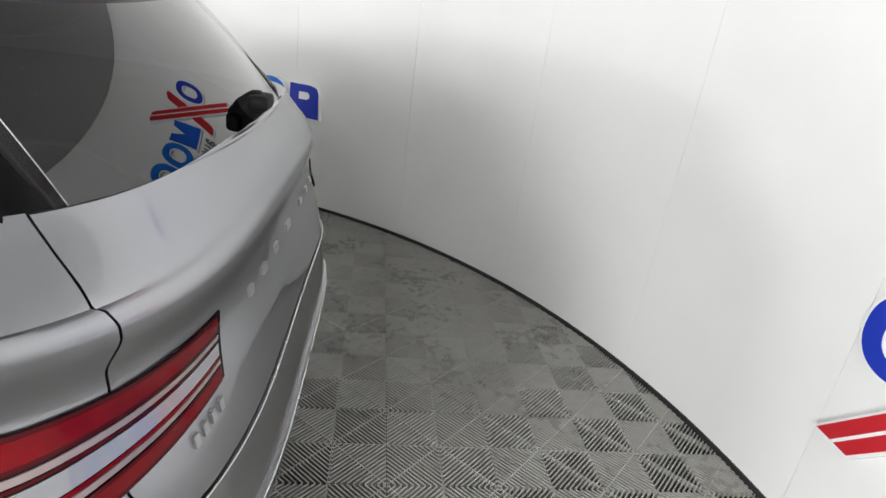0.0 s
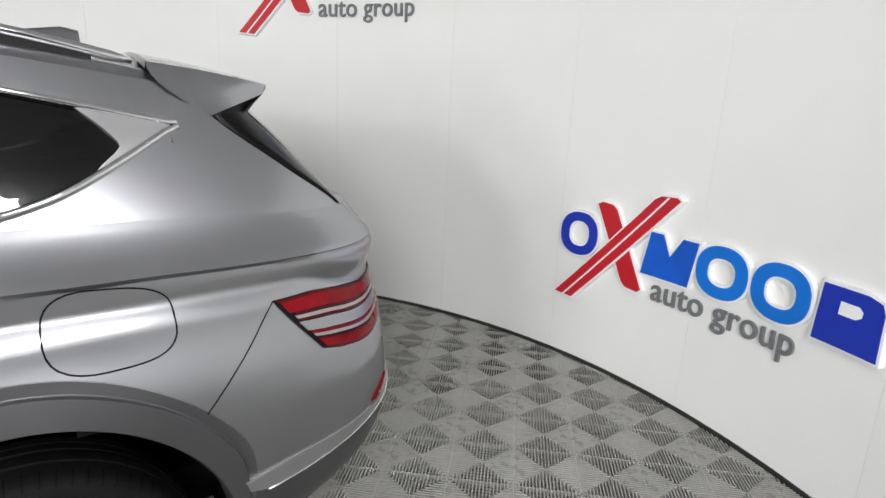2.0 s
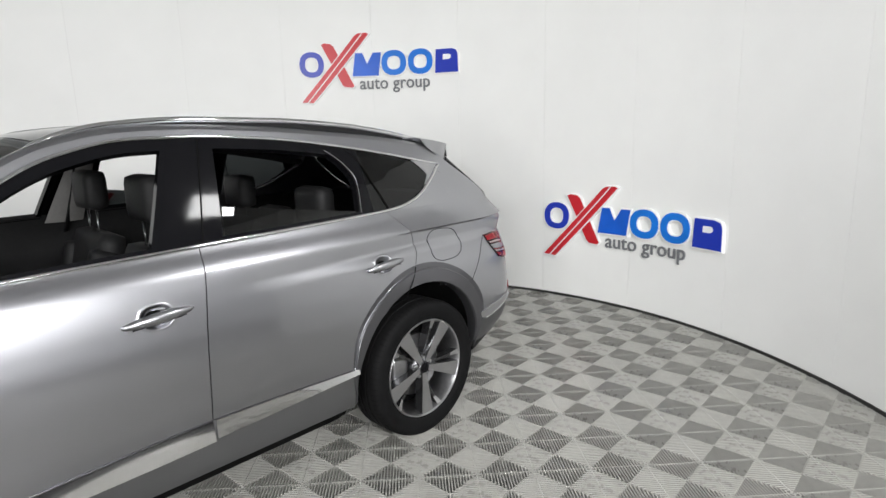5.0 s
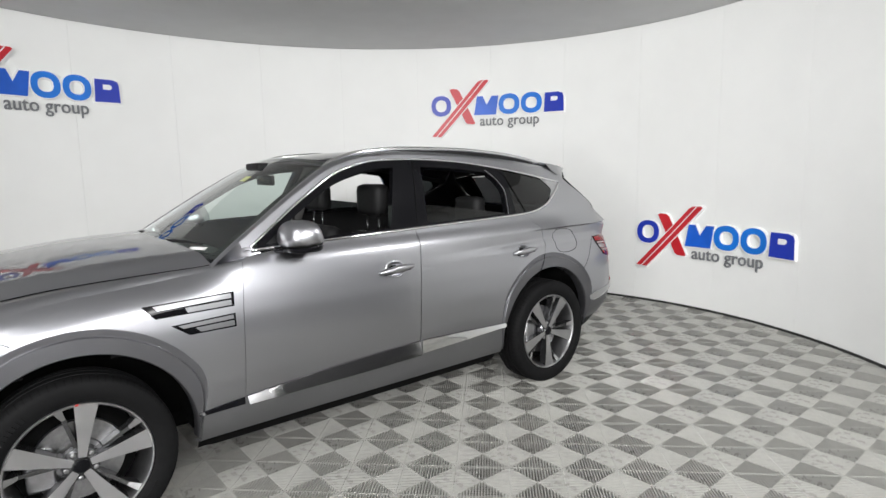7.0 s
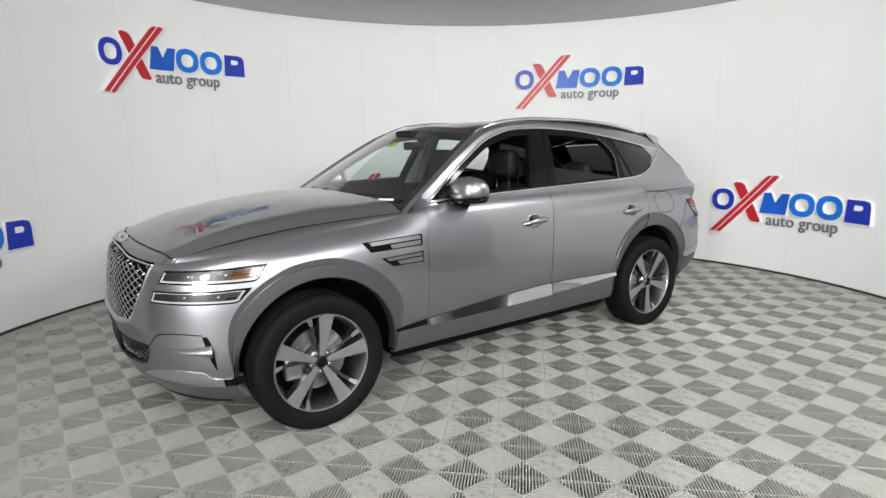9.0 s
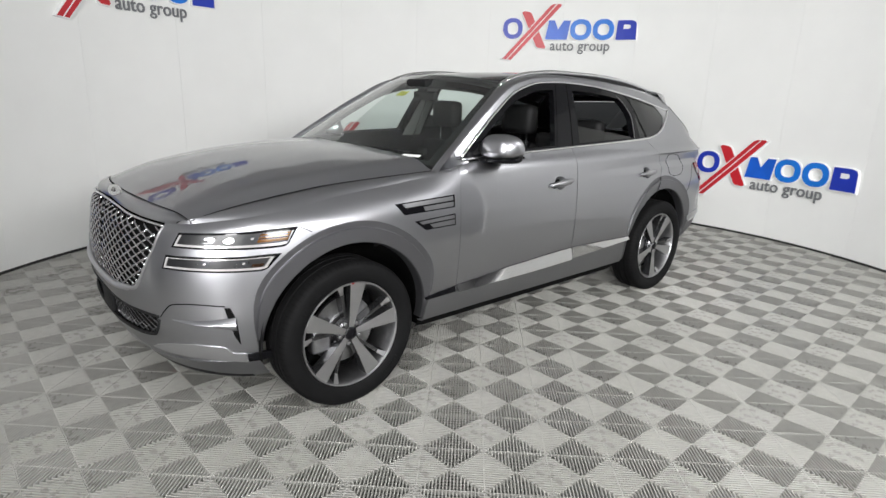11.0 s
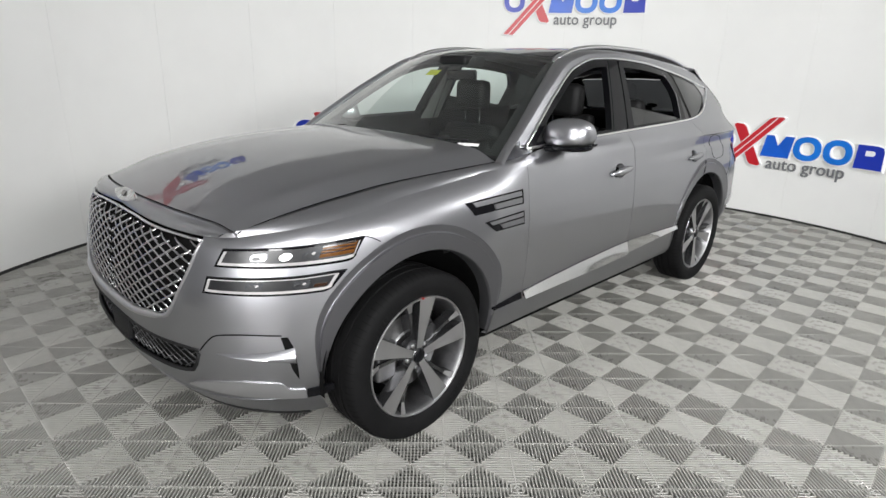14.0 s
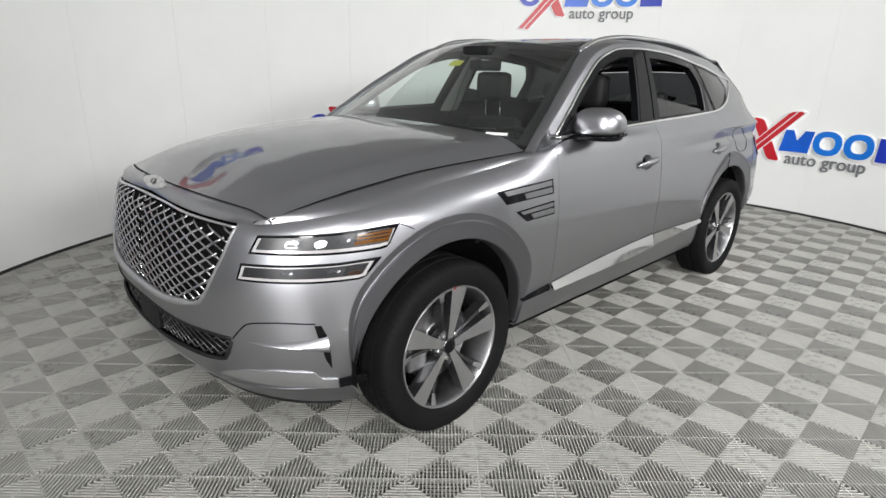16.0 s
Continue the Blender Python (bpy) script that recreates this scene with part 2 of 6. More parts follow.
def tube(bm, path, radius, sides=8, closed=False, flat=1.0, up=(0, 0, 1), mat=0):
    """A round or flattened bar along a path; radius may be a list."""
    path = [Vector(p) for p in path]
    n = len(path)
    rings = []
    for i, p in enumerate(path):
        a, b = path[(i - 1) % n if closed else max(i - 1, 0)], path[(i + 1) % n if closed else min(i + 1, n - 1)]
        t = (b - a).normalized()
        side = t.cross(Vector(up))
        if side.length < 1e-4:
            side = t.cross(Vector((1, 0, 0)))
        side.normalize()
        top = side.cross(t).normalized()
        r = radius[i] if hasattr(radius, "__len__") else radius
        rings.append([p + side * (r * math.cos(2 * math.pi * k / sides)) + top * (r * flat * math.sin(2 * math.pi * k / sides)) for k in range(sides + 1)])
    vs = [[bm.verts.new(q) for q in ring[:-1]] for ring in rings]
    for i in range(n if closed else n - 1):
        for k in range(sides):
            j, l = (i + 1) % n, (k + 1) % sides
            f = bm.faces.new((vs[i][k], vs[i][l], vs[j][l], vs[j][k]))
            f.material_index = mat
    if not closed:
        bm.faces.new(vs[0][::-1]).material_index = mat
        bm.faces.new(vs[-1]).material_index = mat
    bmesh.ops.recalc_face_normals(bm, faces=bm.faces)


def lathe(bm, profile, sides=64, axis="y", mat=0, closed=False):
    """Turn a profile of (radius, along) round the axis."""
    rows = []
    for k in range(sides):
        a = 2 * math.pi * k / sides
        rows.append([(r * math.cos(a), h, r * math.sin(a)) if axis == "y" else (r * math.cos(a), r * math.sin(a), h) for r, h in profile])
    grid(bm, rows, closed=True, mat=mat)
    tidy(bm)
    bmesh.ops.recalc_face_normals(bm, faces=bm.faces)


def plate(bm, outline, depth, mat=0, side_mat=None):
    """Extrude a flat outline (x, z) by depth towards -y, the face at y = 0 ... the face looks to +y."""
    a = [bm.verts.new((x, 0, z)) for x, z in outline]
    b = [bm.verts.new((x, -depth, z)) for x, z in outline]
    n = len(a)
    f = bm.faces.new(a)
    f.material_index = mat
    bm.faces.new(b[::-1]).material_index = mat if side_mat is None else side_mat
    for i in range(n):
        bm.faces.new((a[i], b[i], b[(i + 1) % n], a[(i + 1) % n])).material_index = mat if side_mat is None else side_mat
    bmesh.ops.recalc_face_normals(bm, faces=bm.faces)

# ---- the round room ----
CX, CY, RX, RY, TOP = 1.32, 0.30, 4.17, 3.85, 3.17


def wall_at(deg, inset=0.0):
    a = radians(deg)
    p = Vector((CX + RX * math.cos(a), CY + RY * math.sin(a), 0))
    n = Vector((-math.cos(a) / RX, -math.sin(a) / RY, 0)).normalized()
    return p + n * inset, n


def wall_piece(bm, a0, a1, z0, z1, inset0, inset1, steps):
    inner = [wall_at(a0 + (a1 - a0) * k / steps, inset0)[0] for k in range(steps + 1)]
    outer = [wall_at(a0 + (a1 - a0) * k / steps, inset1)[0] for k in range(steps + 1)]
    rows = []
    for p, q in zip(inner, outer):
        rows.append([(p.x, p.y, z0), (p.x, p.y, z1), (q.x, q.y, z1), (q.x, q.y, z0), (p.x, p.y, z0)])
    grid(bm, rows)
    tidy(bm)
    for e in (rows[0], rows[-1]):
        vs = [min(bm.verts, key=lambda v: (v.co - Vector(c)).length) for c in e[:4]]
        try:
            bm.faces.new(vs)
        except ValueError:
            pass
    bmesh.ops.recalc_face_normals(bm, faces=bm.faces)


A0, A1 = 118.0, 352.0
bm = bmesh.new()
wall_piece(bm, A0, A1, 0.0, TOP, -0.006, -0.12, 124)
wall = tagged(sharp(link("wall_round", bm, WALL_EDGE)), "white curved showroom wall of tall vinyl panels", "wall", kind="structure")
bm = bmesh.new()
wall_piece(bm, A0, A1, -0.012, 0.022, 0.008, -0.005, 124)
tagged(sharp(link("baseboard", bm, BASE)), "thin black strip along the foot of the curved wall", "baseboard", kind="structure")
# ceiling over the round room, and a dark one over the hall in front of it
bm = bmesh.new()
loop = [wall_at(a, -0.14)[0] for a in np.linspace(A0, A1, 90)]
vs = [bm.verts.new((p.x, p.y, TOP + 0.004)) for p in loop]
f = bm.faces.new(vs)
up = bmesh.ops.extrude_face_region(bm, geom=[f])
for v in [q for q in up["geom"] if isinstance(q, bmesh.types.BMVert)]:
    v.co.z += 0.10
bmesh.ops.recalc_face_normals(bm, faces=bm.faces)
tagged(link("ceiling", bm, CEIL, smooth=False), "matt grey ceiling above the white curved wall", "ceiling", kind="structure")
bm = bmesh.new()
box(bm, (-5.0, -5.5, TOP + 0.12), (9.5, 9.5, TOP + 0.22))
tagged(link("ceiling_hall", bm, HALL_CEIL, smooth=False), "dark ceiling of the hall outside the round room", "ceiling", kind="structure")
# the hall behind the camera: unseen walls, their dark colour stands for an unlit space
for name, lo, hi in (("wall_hall_east", (9.4, -5.5, -0.02), (9.5, 9.5, TOP + 0.12)), ("wall_hall_north", (-5.0, 9.4, -0.02), (9.4, 9.5, TOP + 0.12)), ("wall_hall_south", (-5.0, -5.5, -0.02), (9.4, -5.4, TOP + 0.12)), ("wall_hall_west", (-5.1, -5.5, -0.02), (-5.0, 9.5, TOP + 0.12))):
    bm = bmesh.new()
    box(bm, lo, hi)
    tagged(link(name, bm, HALL_UNLIT, smooth=False), "unseen plain wall of the hall around the round room, coloured dark as if unlit", "wall", kind="structure")

# ---- signs on the wall: raised shapes of foam board ----


def ring_outline(cx, cz, w, h, k, n=40):
    """Outer and inner loops of a rounded ring."""
    def loop(w, h, p):
        out = []
        for i in range(n):
            a = 2 * math.pi * i / n
            c, s = math.cos(a), math.sin(a)
            out.append((cx + w / 2 * math.copysign(abs(c) ** p, c), cz + h / 2 * math.copysign(abs(s) ** p, s)))
        return out
    return loop(w, h, 0.88), loop(w - 2 * k, h - 2 * k * 0.86, 0.84)


def grow(loop, d):
    """Offset a closed outline outwards by d."""
    n, out = len(loop), []
    area = sum(loop[i][0] * loop[(i + 1) % n][1] - loop[(i + 1) % n][0] * loop[i][1] for i in range(n))
    sgn = 1 if area > 0 else -1
    for i in range(n):
        a, b, c = Vector(loop[i - 1]), Vector(loop[i]), Vector(loop[(i + 1) % n])
        n1, n2 = (b - a).normalized(), (c - b).normalized()
        n1, n2 = Vector((n1.y, -n1.x)) * sgn, Vector((n2.y, -n2.x)) * sgn
        m = (n1 + n2)
        m = m / max(m.length_squared / 2, 0.5)
        out.append((b.x + m.x * d, b.y + m.y * d))
    return out


def slab(bm, outer, inner, y0, y1, mat=0):
    """A plate between depth y0 and y1 with an optional hole."""
    loops = [outer] + ([inner] if inner else [])
    top = [[bm.verts.new((x, y1, z)) for x, z in l] for l in loops]
    low = [[bm.verts.new((x, y0, z)) for x, z in l] for l in loops]
    made = []
    for level in (top, low):
        if inner and len(outer) == len(inner):
            n = len(outer)
            for i in range(n):
                made.append(bm.faces.new((level[0][i], level[0][(i + 1) % n], level[1][(i + 1) % n], level[1][i])))
        else:
            made.append(bm.faces.new(level[0]))
    for a, b in zip(top, low):
        n = len(a)
        for i in range(n):
            made.append(bm.faces.new((a[i], a[(i + 1) % n], b[(i + 1) % n], b[i])))
    for f in made:
        f.material_index = mat
    bmesh.ops.recalc_face_normals(bm, faces=made)
    ng = [f for f in made if len(f.verts) > 4]
    bmesh.ops.triangulate(bm, faces=ng)


def bend(bm, left, width_deg, base_z, scale):
    """Lay a flat sign (x along, y out of the wall, z up) on the curved wall."""
    for v in bm.verts:
        deg = left - width_deg * v.co.x / 1.9
        p, n = wall_at(deg, v.co.y)
        v.co = Vector((p.x, p.y, base_z + v.co.z * scale))


def cut_rows(bm, step_x=0.12):
    """Cut a flat plate at even steps so that it follows the curve."""
    x = min(v.co.x for v in bm.verts) + step_x
    hi = max(v.co.x for v in bm.verts)
    while x < hi:
        bmesh.ops.bisect_plane(bm, geom=list(bm.verts) + list(bm.edges) + list(bm.faces), plane_co=(x, 0, 0), plane_no=(1, 0, 0))
        x += step_x


def wall_sign(left, width_deg, base_z, scale=1.0):
    sign = thing("wall_sign", "raised blue and red sign with grey lettering on the white wall", "sign", tuple(wall_at(left - width_deg / 2, 0.0)[0] + Vector((0, 0, base_z))), group="wall signs")
    inv = sign.matrix_basis.inverted()
    pieces = []
    o1 = ring_outline(0.170, 0.130, 0.28, 0.265, 0.064)
    o2 = ring_outline(1.140, 0.128, 0.300, 0.260, 0.070)
    o3 = ring_outline(1.460, 0.128, 0.300, 0.260, 0.070)
    block_m = [(0.640, 0.0), (0.682, 0.240), (0.765, 0.240), (0.820, 0.128), (0.892, 0.240), (0.990, 0.240), (0.952, 0.0)]
    block_r = [(1.640, 0), (1.652, 0.238), (1.84, 0.238), (1.898, 0.222), (1.915, 0.185), (1.92, 0)]
    hole_r = [(1.735, 0.132), (1.81, 0.132), (1.832, 0.147), (1.834, 0.170), (1.815, 0.185), (1.738, 0.185)]
    stroke = [(0.290, 0.335), (0.325, 0.350), (0.395, 0.342), (0.430, 0.318), (0.655, -0.100), (0.635, -0.118), (0.545, -0.110), (0.515, -0.085)]
    slash = [(0.035, -0.265), (0.165, -0.275), (0.850, 0.430), (0.825, 0.445), (0.725, 0.440), (0.685, 0.418)]
    shapes = [("ring", o1[0], o1[1], BLUE), ("ring", o2[0], o2[1], BLUE_LIGHT), ("ring", o3[0], o3[1], BLUE_LIGHT), ("blue_block", block_m, None, BLUE_MID), ("blue_block", block_r, None, BLUE), ("red_bar", stroke, None, RED), ("red_bar", slash, None, RED)]
    for i, (name, outer, inner, mat) in enumerate(shapes):
        bm = bmesh.new()
        lift = 0.012 if outer is slash else 0.0
        slab(bm, grow(outer, 0.011), grow(inner, -0.011) if inner else None, 0.0, 0.028 + lift, 1)
        slab(bm, outer, inner, 0.028 + lift + 0.0005, 0.032 + lift, 0)
        cut_rows(bm)
        bend(bm, left, width_deg, base_z, scale)
        bm.transform(inv)
        pieces.append(part(name, bm, mat, sign, smooth=False, mats=(FOAM,)))
    # hole in the last block and white line on the long bar, inlaid
    for name, outer, y, mat in (("inlay", hole_r, 0.0335, FOAM), ("white_line", [(0.097, -0.268), (0.110, -0.270), (0.782, 0.438), (0.768, 0.438)], 0.0455, FOAM)):
        bm = bmesh.new()
        slab(bm, outer, None, y - 0.004, y)
        cut_rows(bm)
        bend(bm, left, width_deg, base_z, scale)
        bm.transform(inv)
        part(name, bm, mat, sign, smooth=False)
    # the small grey words
    cu = bpy.data.curves.new("words", "FONT")
    cu.body, cu.size, cu.extrude, cu.offset, cu.space_character = "auto group", 0.205, 0.006, 0.0015, 1.03
    tmp = new("words", cu)
    bpy.context.view_layer.update()
    me = bpy.data.meshes.new_from_object(tmp.evaluated_get(bpy.context.evaluated_depsgraph_get()))
    bpy.data.objects.remove(tmp)
    bm = bmesh.new()
    bm.from_mesh(me)
    xs = [v.co.x for v in bm.verts]
    x0, k = min(xs), 0.845 / (max(xs) - min(xs))
    for v in bm.verts:
        x, y, z = v.co
        v.co = Vector((0.720 + (x - x0) * k, 0.014 + z, -0.135 + y * k))
    bend(bm, left, width_deg, base_z, scale)
    bm.transform(inv)
    part("lettering", bm, GREY_TEXT, sign, "dark grey raised lettering", smooth=False)
    return sign


wall_sign(186.4, 27.3, 0.695)
wall_sign(226.2, 25.6, 2.29)
wall_sign(264.6, 25.0, 0.70)
wall_sign(302.0, 23.4, 2.37)
wall_sign(339.0, 24.3, 0.70)

# ---- the car's surfaces (x from the rear axle to the front, y to its left, z up) ----
XSF, XSR, NF, NR = 2.70, 0.30, 3.1, 3.5
HUB_F, HUB_R, HUB_Z = 2.955, 0.0, 0.368
nose_x = cub([0.2, 0.28, 0.36, 0.45, 0.58, 0.72, 0.85, 0.93, 0.98, 1.03], [3.70, 3.775, 3.84, 3.858, 3.868, 3.868, 3.852, 3.838, 3.795, 3.72])
tail_x = cub([0.2, 0.33, 0.45, 0.6, 0.75, 0.9, 1.0, 1.035, 1.088, 1.095, 1.103, 1.13, 1.2, 1.3], [-0.95, -1.03, -1.11, -1.142, -1.130, -1.100, -1.078, -1.076, -1.082, -1.0815, -1.081, -1.064, -1.012, -0.95])
base_w = cub([0.20, 0.28, 0.33, 0.40, 0.47, 0.53, 0.62, 0.75, 0.88, 0.97, 1.03, 1.09, 1.135, 1.16, 1.2, 1.24, 1.30], [0.85, 0.90, 0.93, 0.948, 0.958, 0.966, 0.973, 0.9745, 0.9675, 0.9545, 0.943, 0.9285, 0.914, 0.899, 0.866, 0.841, 0.80])
crease_z = cub([-1.1, -0.85, -0.65, -0.2, 0.5, 1.5], [1.07, 1.09, 1.135, 1.138, 1.128, 1.12])
drop = cub([2.0, 2.5, 3.0, 3.4, 3.7, 3.8], [0, 0.008, 0.03, 0.065, 0.11, 0.13])


def half_width(x, z):
    x, z = np.asarray(x, float), np.asarray(z, float)
    w = base_w(z + drop(x))
    w = w - 0.018 * step(0.5, -0.2, x) * step(0.85, 1.0, z)
    q = 1.24 - z
    k = step(0.25, -0.15, x) * step(1.128, 1.140, z)
    w = w * (1 - k) + (0.824 + 0.57 * q + 3.1 * q * np.abs(q)) * k
    # the front fender rounds in towards the bonnet
    reach = 0.130 - 0.085 * step(2.95, 3.45, x)
    top = hull_top(x + 0.06 * step(3.2, 3.5, x))
    w = w - 0.5 * reach * step(2.18, 2.55, x) * np.clip(1 - (top - z) / reach, 0, 1.2) ** 2
    d = z - crease_z(x)
    w = w - 0.021 * step(1.15, 0.2, x) * (0.25 + 0.75 * step(-0.98, -0.70, x)) * np.interp(d, [-0.115, -0.095, -0.072, -0.064, -0.006, 0.0, 0.006], [0.0, 0.35, 0.95, 0.96, 0.16, 0.05, 0.0])
    return w


def arc_table(a, w, n):
    th = np.linspace(0, math.pi / 2, 2000)
    px, py = a * np.sin(th) ** (2 / n), w * np.cos(th) ** (2 / n)
    return np.r_[0, np.cumsum(np.hypot(np.diff(px), np.diff(py)))], th


ARC_F, TH_F = arc_table(1.1, 0.97, NF)
ARC_R, TH_R = arc_table(1.42, 0.96, NR)
S_FRONT, S_REAR = XSF + ARC_F[-1], XSR - ARC_R[-1]


def tail_n(z):
    return NR + 0.85 * step(0.3, 0.5, z) + 0.95 * step(1.0, 1.2, z)


def hull(s, z):
    """A point of the lower body's left half: s runs along the side and round the corners to the middle of nose and tail."""
    s, z = np.broadcast_arrays(np.asarray(s, float), np.asarray(z, float))
    tf = np.interp(s - XSF, ARC_F, TH_F)
    tr = np.interp(XSR - s, ARC_R, TH_R)
    x = np.where(s > XSF, XSF + (nose_x(z) - XSF) * np.sin(tf) ** (2 / NF), np.where(s < XSR, XSR + (tail_x(z) - XSR) * np.sin(tr) ** (2 / NR), s))
    f = np.where(s > XSF, np.cos(tf) ** (2 / NF), np.where(s < XSR, np.clip(1 - np.sin(tr) ** (2 / NR * tail_n(z)), 0, 1) ** (1 / tail_n(z)), 1.0))
    f = np.where((s >= S_FRONT - 1e-6) | (s <= S_REAR + 1e-6), 0.0, f)
    return np.stack([x, half_width(x, z) * f, z], -1)


def on_hull(s, z, off=0.0):
    """The same, lifted off the surface by off."""
    p = hull(s, z)
    if off:
        e = 0.004
        du = hull(np.asarray(s) + e, z) - hull(np.asarray(s) - e, z)
        dv = hull(s, np.asarray(z) + e) - hull(s, np.asarray(z) - e)
        n = np.cross(dv, du)
        n = n / np.maximum(np.linalg.norm(n, axis=-1, keepdims=True), 1e-9)
        p = p + n * off
    return p


# the upper edge of the lower body along the side
hull_top = cub([-1.8, -0.95, -0.3, 0.07, 1.13, 1.7, 2.16, 2.27, 2.6, 3.0, 3.3, 3.55, 3.75, 3.93, 4.1, 4.5], [1.235, 1.237, 1.25, 1.248, 1.222, 1.208, 1.178, 1.142, 1.100, 1.066, 1.022, 0.988, 0.968, 0.976, 0.984, 0.996])
# greenhouse: the glass house above the belt
belt_z = cub([-1.8, -0.95, -0.3, 0.07, 1.13, 1.7, 2.22, 2.6], [1.235, 1.237, 1.25, 1.248, 1.222, 1.208, 1.183, 1.135])
cant_z = cub([-0.75, -0.62, -0.35, 0.0, 0.4, 0.8, 1.05, 1.3, 1.55, 1.85, 2.15, 2.30, 2.42], [1.50, 1.535, 1.575, 1.615, 1.65, 1.675, 1.682, 1.672, 1.625, 1.475, 1.285, 1.185, 1.09])
house_y = cub([0.07, 0.6, 1.13, 1.7, 2.22, 2.4], [0.812, 0.838, 0.848, 0.858, 0.866, 0.866])
house_lean = cub([-1.0, -0.45, 0.07, 1.1, 2.2], [0.69, 0.645, 0.468, 0.405, 0.405])


def belt_y(x):
    """The half width at the belt; towards the tail it follows the rounded plan."""
    u = np.clip((XSR - x) / (XSR - tail_x(hull_top(x))), 0, 0.999)
    tail = (1 - u ** tail_n(hull_top(x))) ** (1 / tail_n(hull_top(x)))
    k = step(0.30, 0.0, x)
    return house_y(x) * (1 - k) + half_width(x, hull_top(x)) * tail * k


def house(x, z, off=0.0):
    """A point of the greenhouse's left side."""
    x, z = np.broadcast_arrays(np.asarray(x, float), np.asarray(z, float))
    d = z - belt_z(x)
    y = belt_y(x) - house_lean(x) * d * (0.86 + 0.35 * d)
    return np.stack([x, y + off * 0.91, z + off * 0.4], -1)

# ---- the car ----
car = thing("car", "silver-grey metallic sport utility car parked on the tiles, front windows lowered", "car", (0, -0.0504, 0))
car.scale = (1, 1.053, 1)
body = part("body", bmesh.new(), PAINT, car)
ARCHES = ((HUB_F, 0.455, 0.527, 0.562), (HUB_R, 0.470, 0.542, 0.575))
ARCH_Z = HUB_Z + 0.02


def arch_radii(arch, deg):
    """Radius of the opening, of the crease and of the outer edge of a wheel arch at an angle."""
    _, ri, rm, ro = arch
    k = step(-5, 40, deg) * step(182, 146, deg)
    return ri, ri + 0.006 + (rm - ri - 0.006) * k, ri + 0.014 + (ro - ri - 0.014) * k



GAP = 0.0022

bgap = cub([0.4, 0.57, 0.81, 1.25], [1.21, 1.205, 1.195, 1.13])
fgap = cub([0.4, 0.53, 0.9, 1.19], [2.285, 2.278, 2.262, 2.225])
rgap = cub([0.6, 0.81, 0.88, 0.95, 1.0, 1.055, 1.12, 1.18, 1.255], [0.24, 0.150, 0.092, 0.045, 0.020, 0.004, 0.012, 0.045, 0.118])
sill_top = cub([0.2, 0.46, 0.9, 1.2, 1.7, 2.27, 2.52], [0.52, 0.528, 0.545, 0.552, 0.535, 0.492, 0.466])


def flat(v):
    return lambda q: np.zeros_like(np.asarray(q, float)) + v


def patch_points(left, right, low, top, nu, nv, surface=on_hull, off=0.0, gap=0.0):
    """A grid of points between two side curves x(z) and a lower and an upper curve z(x)."""
    u, v = np.meshgrid(np.linspace(0, 1, nu), np.linspace(0, 1, nv), indexing="ij")
    z = np.full_like(u, 0.8) if surface is on_hull else np.full_like(u, 1.4)
    for _ in range(8):
        a, b = left(z) + gap, right(z) - gap
        s = a + (b - a) * u
        z0, z1 = low(s) + gap, top(s) - gap
        z = z0 + (z1 - z0) * v
    return surface(s, z, off), s, z


def panel(name, left, right, low, top, nu, nv, mat=PAINT, parent=None, surface=on_hull, gap=GAP, flange=0.018, holes=(), off=0.0, both=True, label="", cut=None, sides="lrbt", bowl=None):
    """A skin panel with its edges turned in, on the car's left and mirrored on its right."""
    P, S, Z = patch_points(left, right, low, top, nu, nv, surface, off, gap)
    made = []
    for sy in (1, -1) if both else (1,):
        bm = bmesh.new()
        Q = P.copy()
        inside = np.zeros(Q.shape[:2], bool)
        for arch in holes:
            cx, cz = arch[0], ARCH_Z
            d = np.hypot(Q[..., 0] - cx, Q[..., 2] - cz)
            r = arch_radii(arch, np.degrees(np.arctan2(Q[..., 2] - cz, Q[..., 0] - cx)) % 360)[2]
            inside |= d < r
            near = (d < r)
            k = np.where(near, r / np.maximum(d, 1e-6), 1.0)
            sx, sz = cx + (Q[..., 0] - cx) * k, cz + (Q[..., 2] - cz) * k
            moved = surface(np.where(near, S + sx - Q[..., 0], S), np.where(near, sz, Z), off)
            Q = np.where(near[..., None], moved, Q)
        if cut is not None:
            inside |= cut(S, Z)
        Q[..., 1] *= sy
        dip = np.hypot((S - bowl[0]) / 0.056, (Z - bowl[1] + 0.004) / 0.041) < 1 if bowl else np.zeros(S.shape, bool)
        keep = lambda i, j: not dip[i:i + 2, j:j + 2].any() and not (inside[i, j] and inside[i + 1, j] and inside[i, j + 1] and inside[i + 1, j + 1])
        grid(bm, Q, keep, flip=sy < 0)
        if flange:
            F = surface(S, Z, off - flange)
            F[..., 1] *= sy
            edges = {"l": (Q[0], F[0], inside[0]), "r": (Q[-1], F[-1], inside[-1]), "b": (Q[:, 0], F[:, 0], inside[:, 0]), "t": (Q[:, -1], F[:, -1], inside[:, -1])}
            for key in sides:
                a, b, gone = edges[key]
                grid(bm, [a, b], lambda i, j: not (gone[j] and gone[j + 1]))
        tidy(bm)
        made.append(sharp(part(name, bm, mat, parent or body, label), 32))
    return made


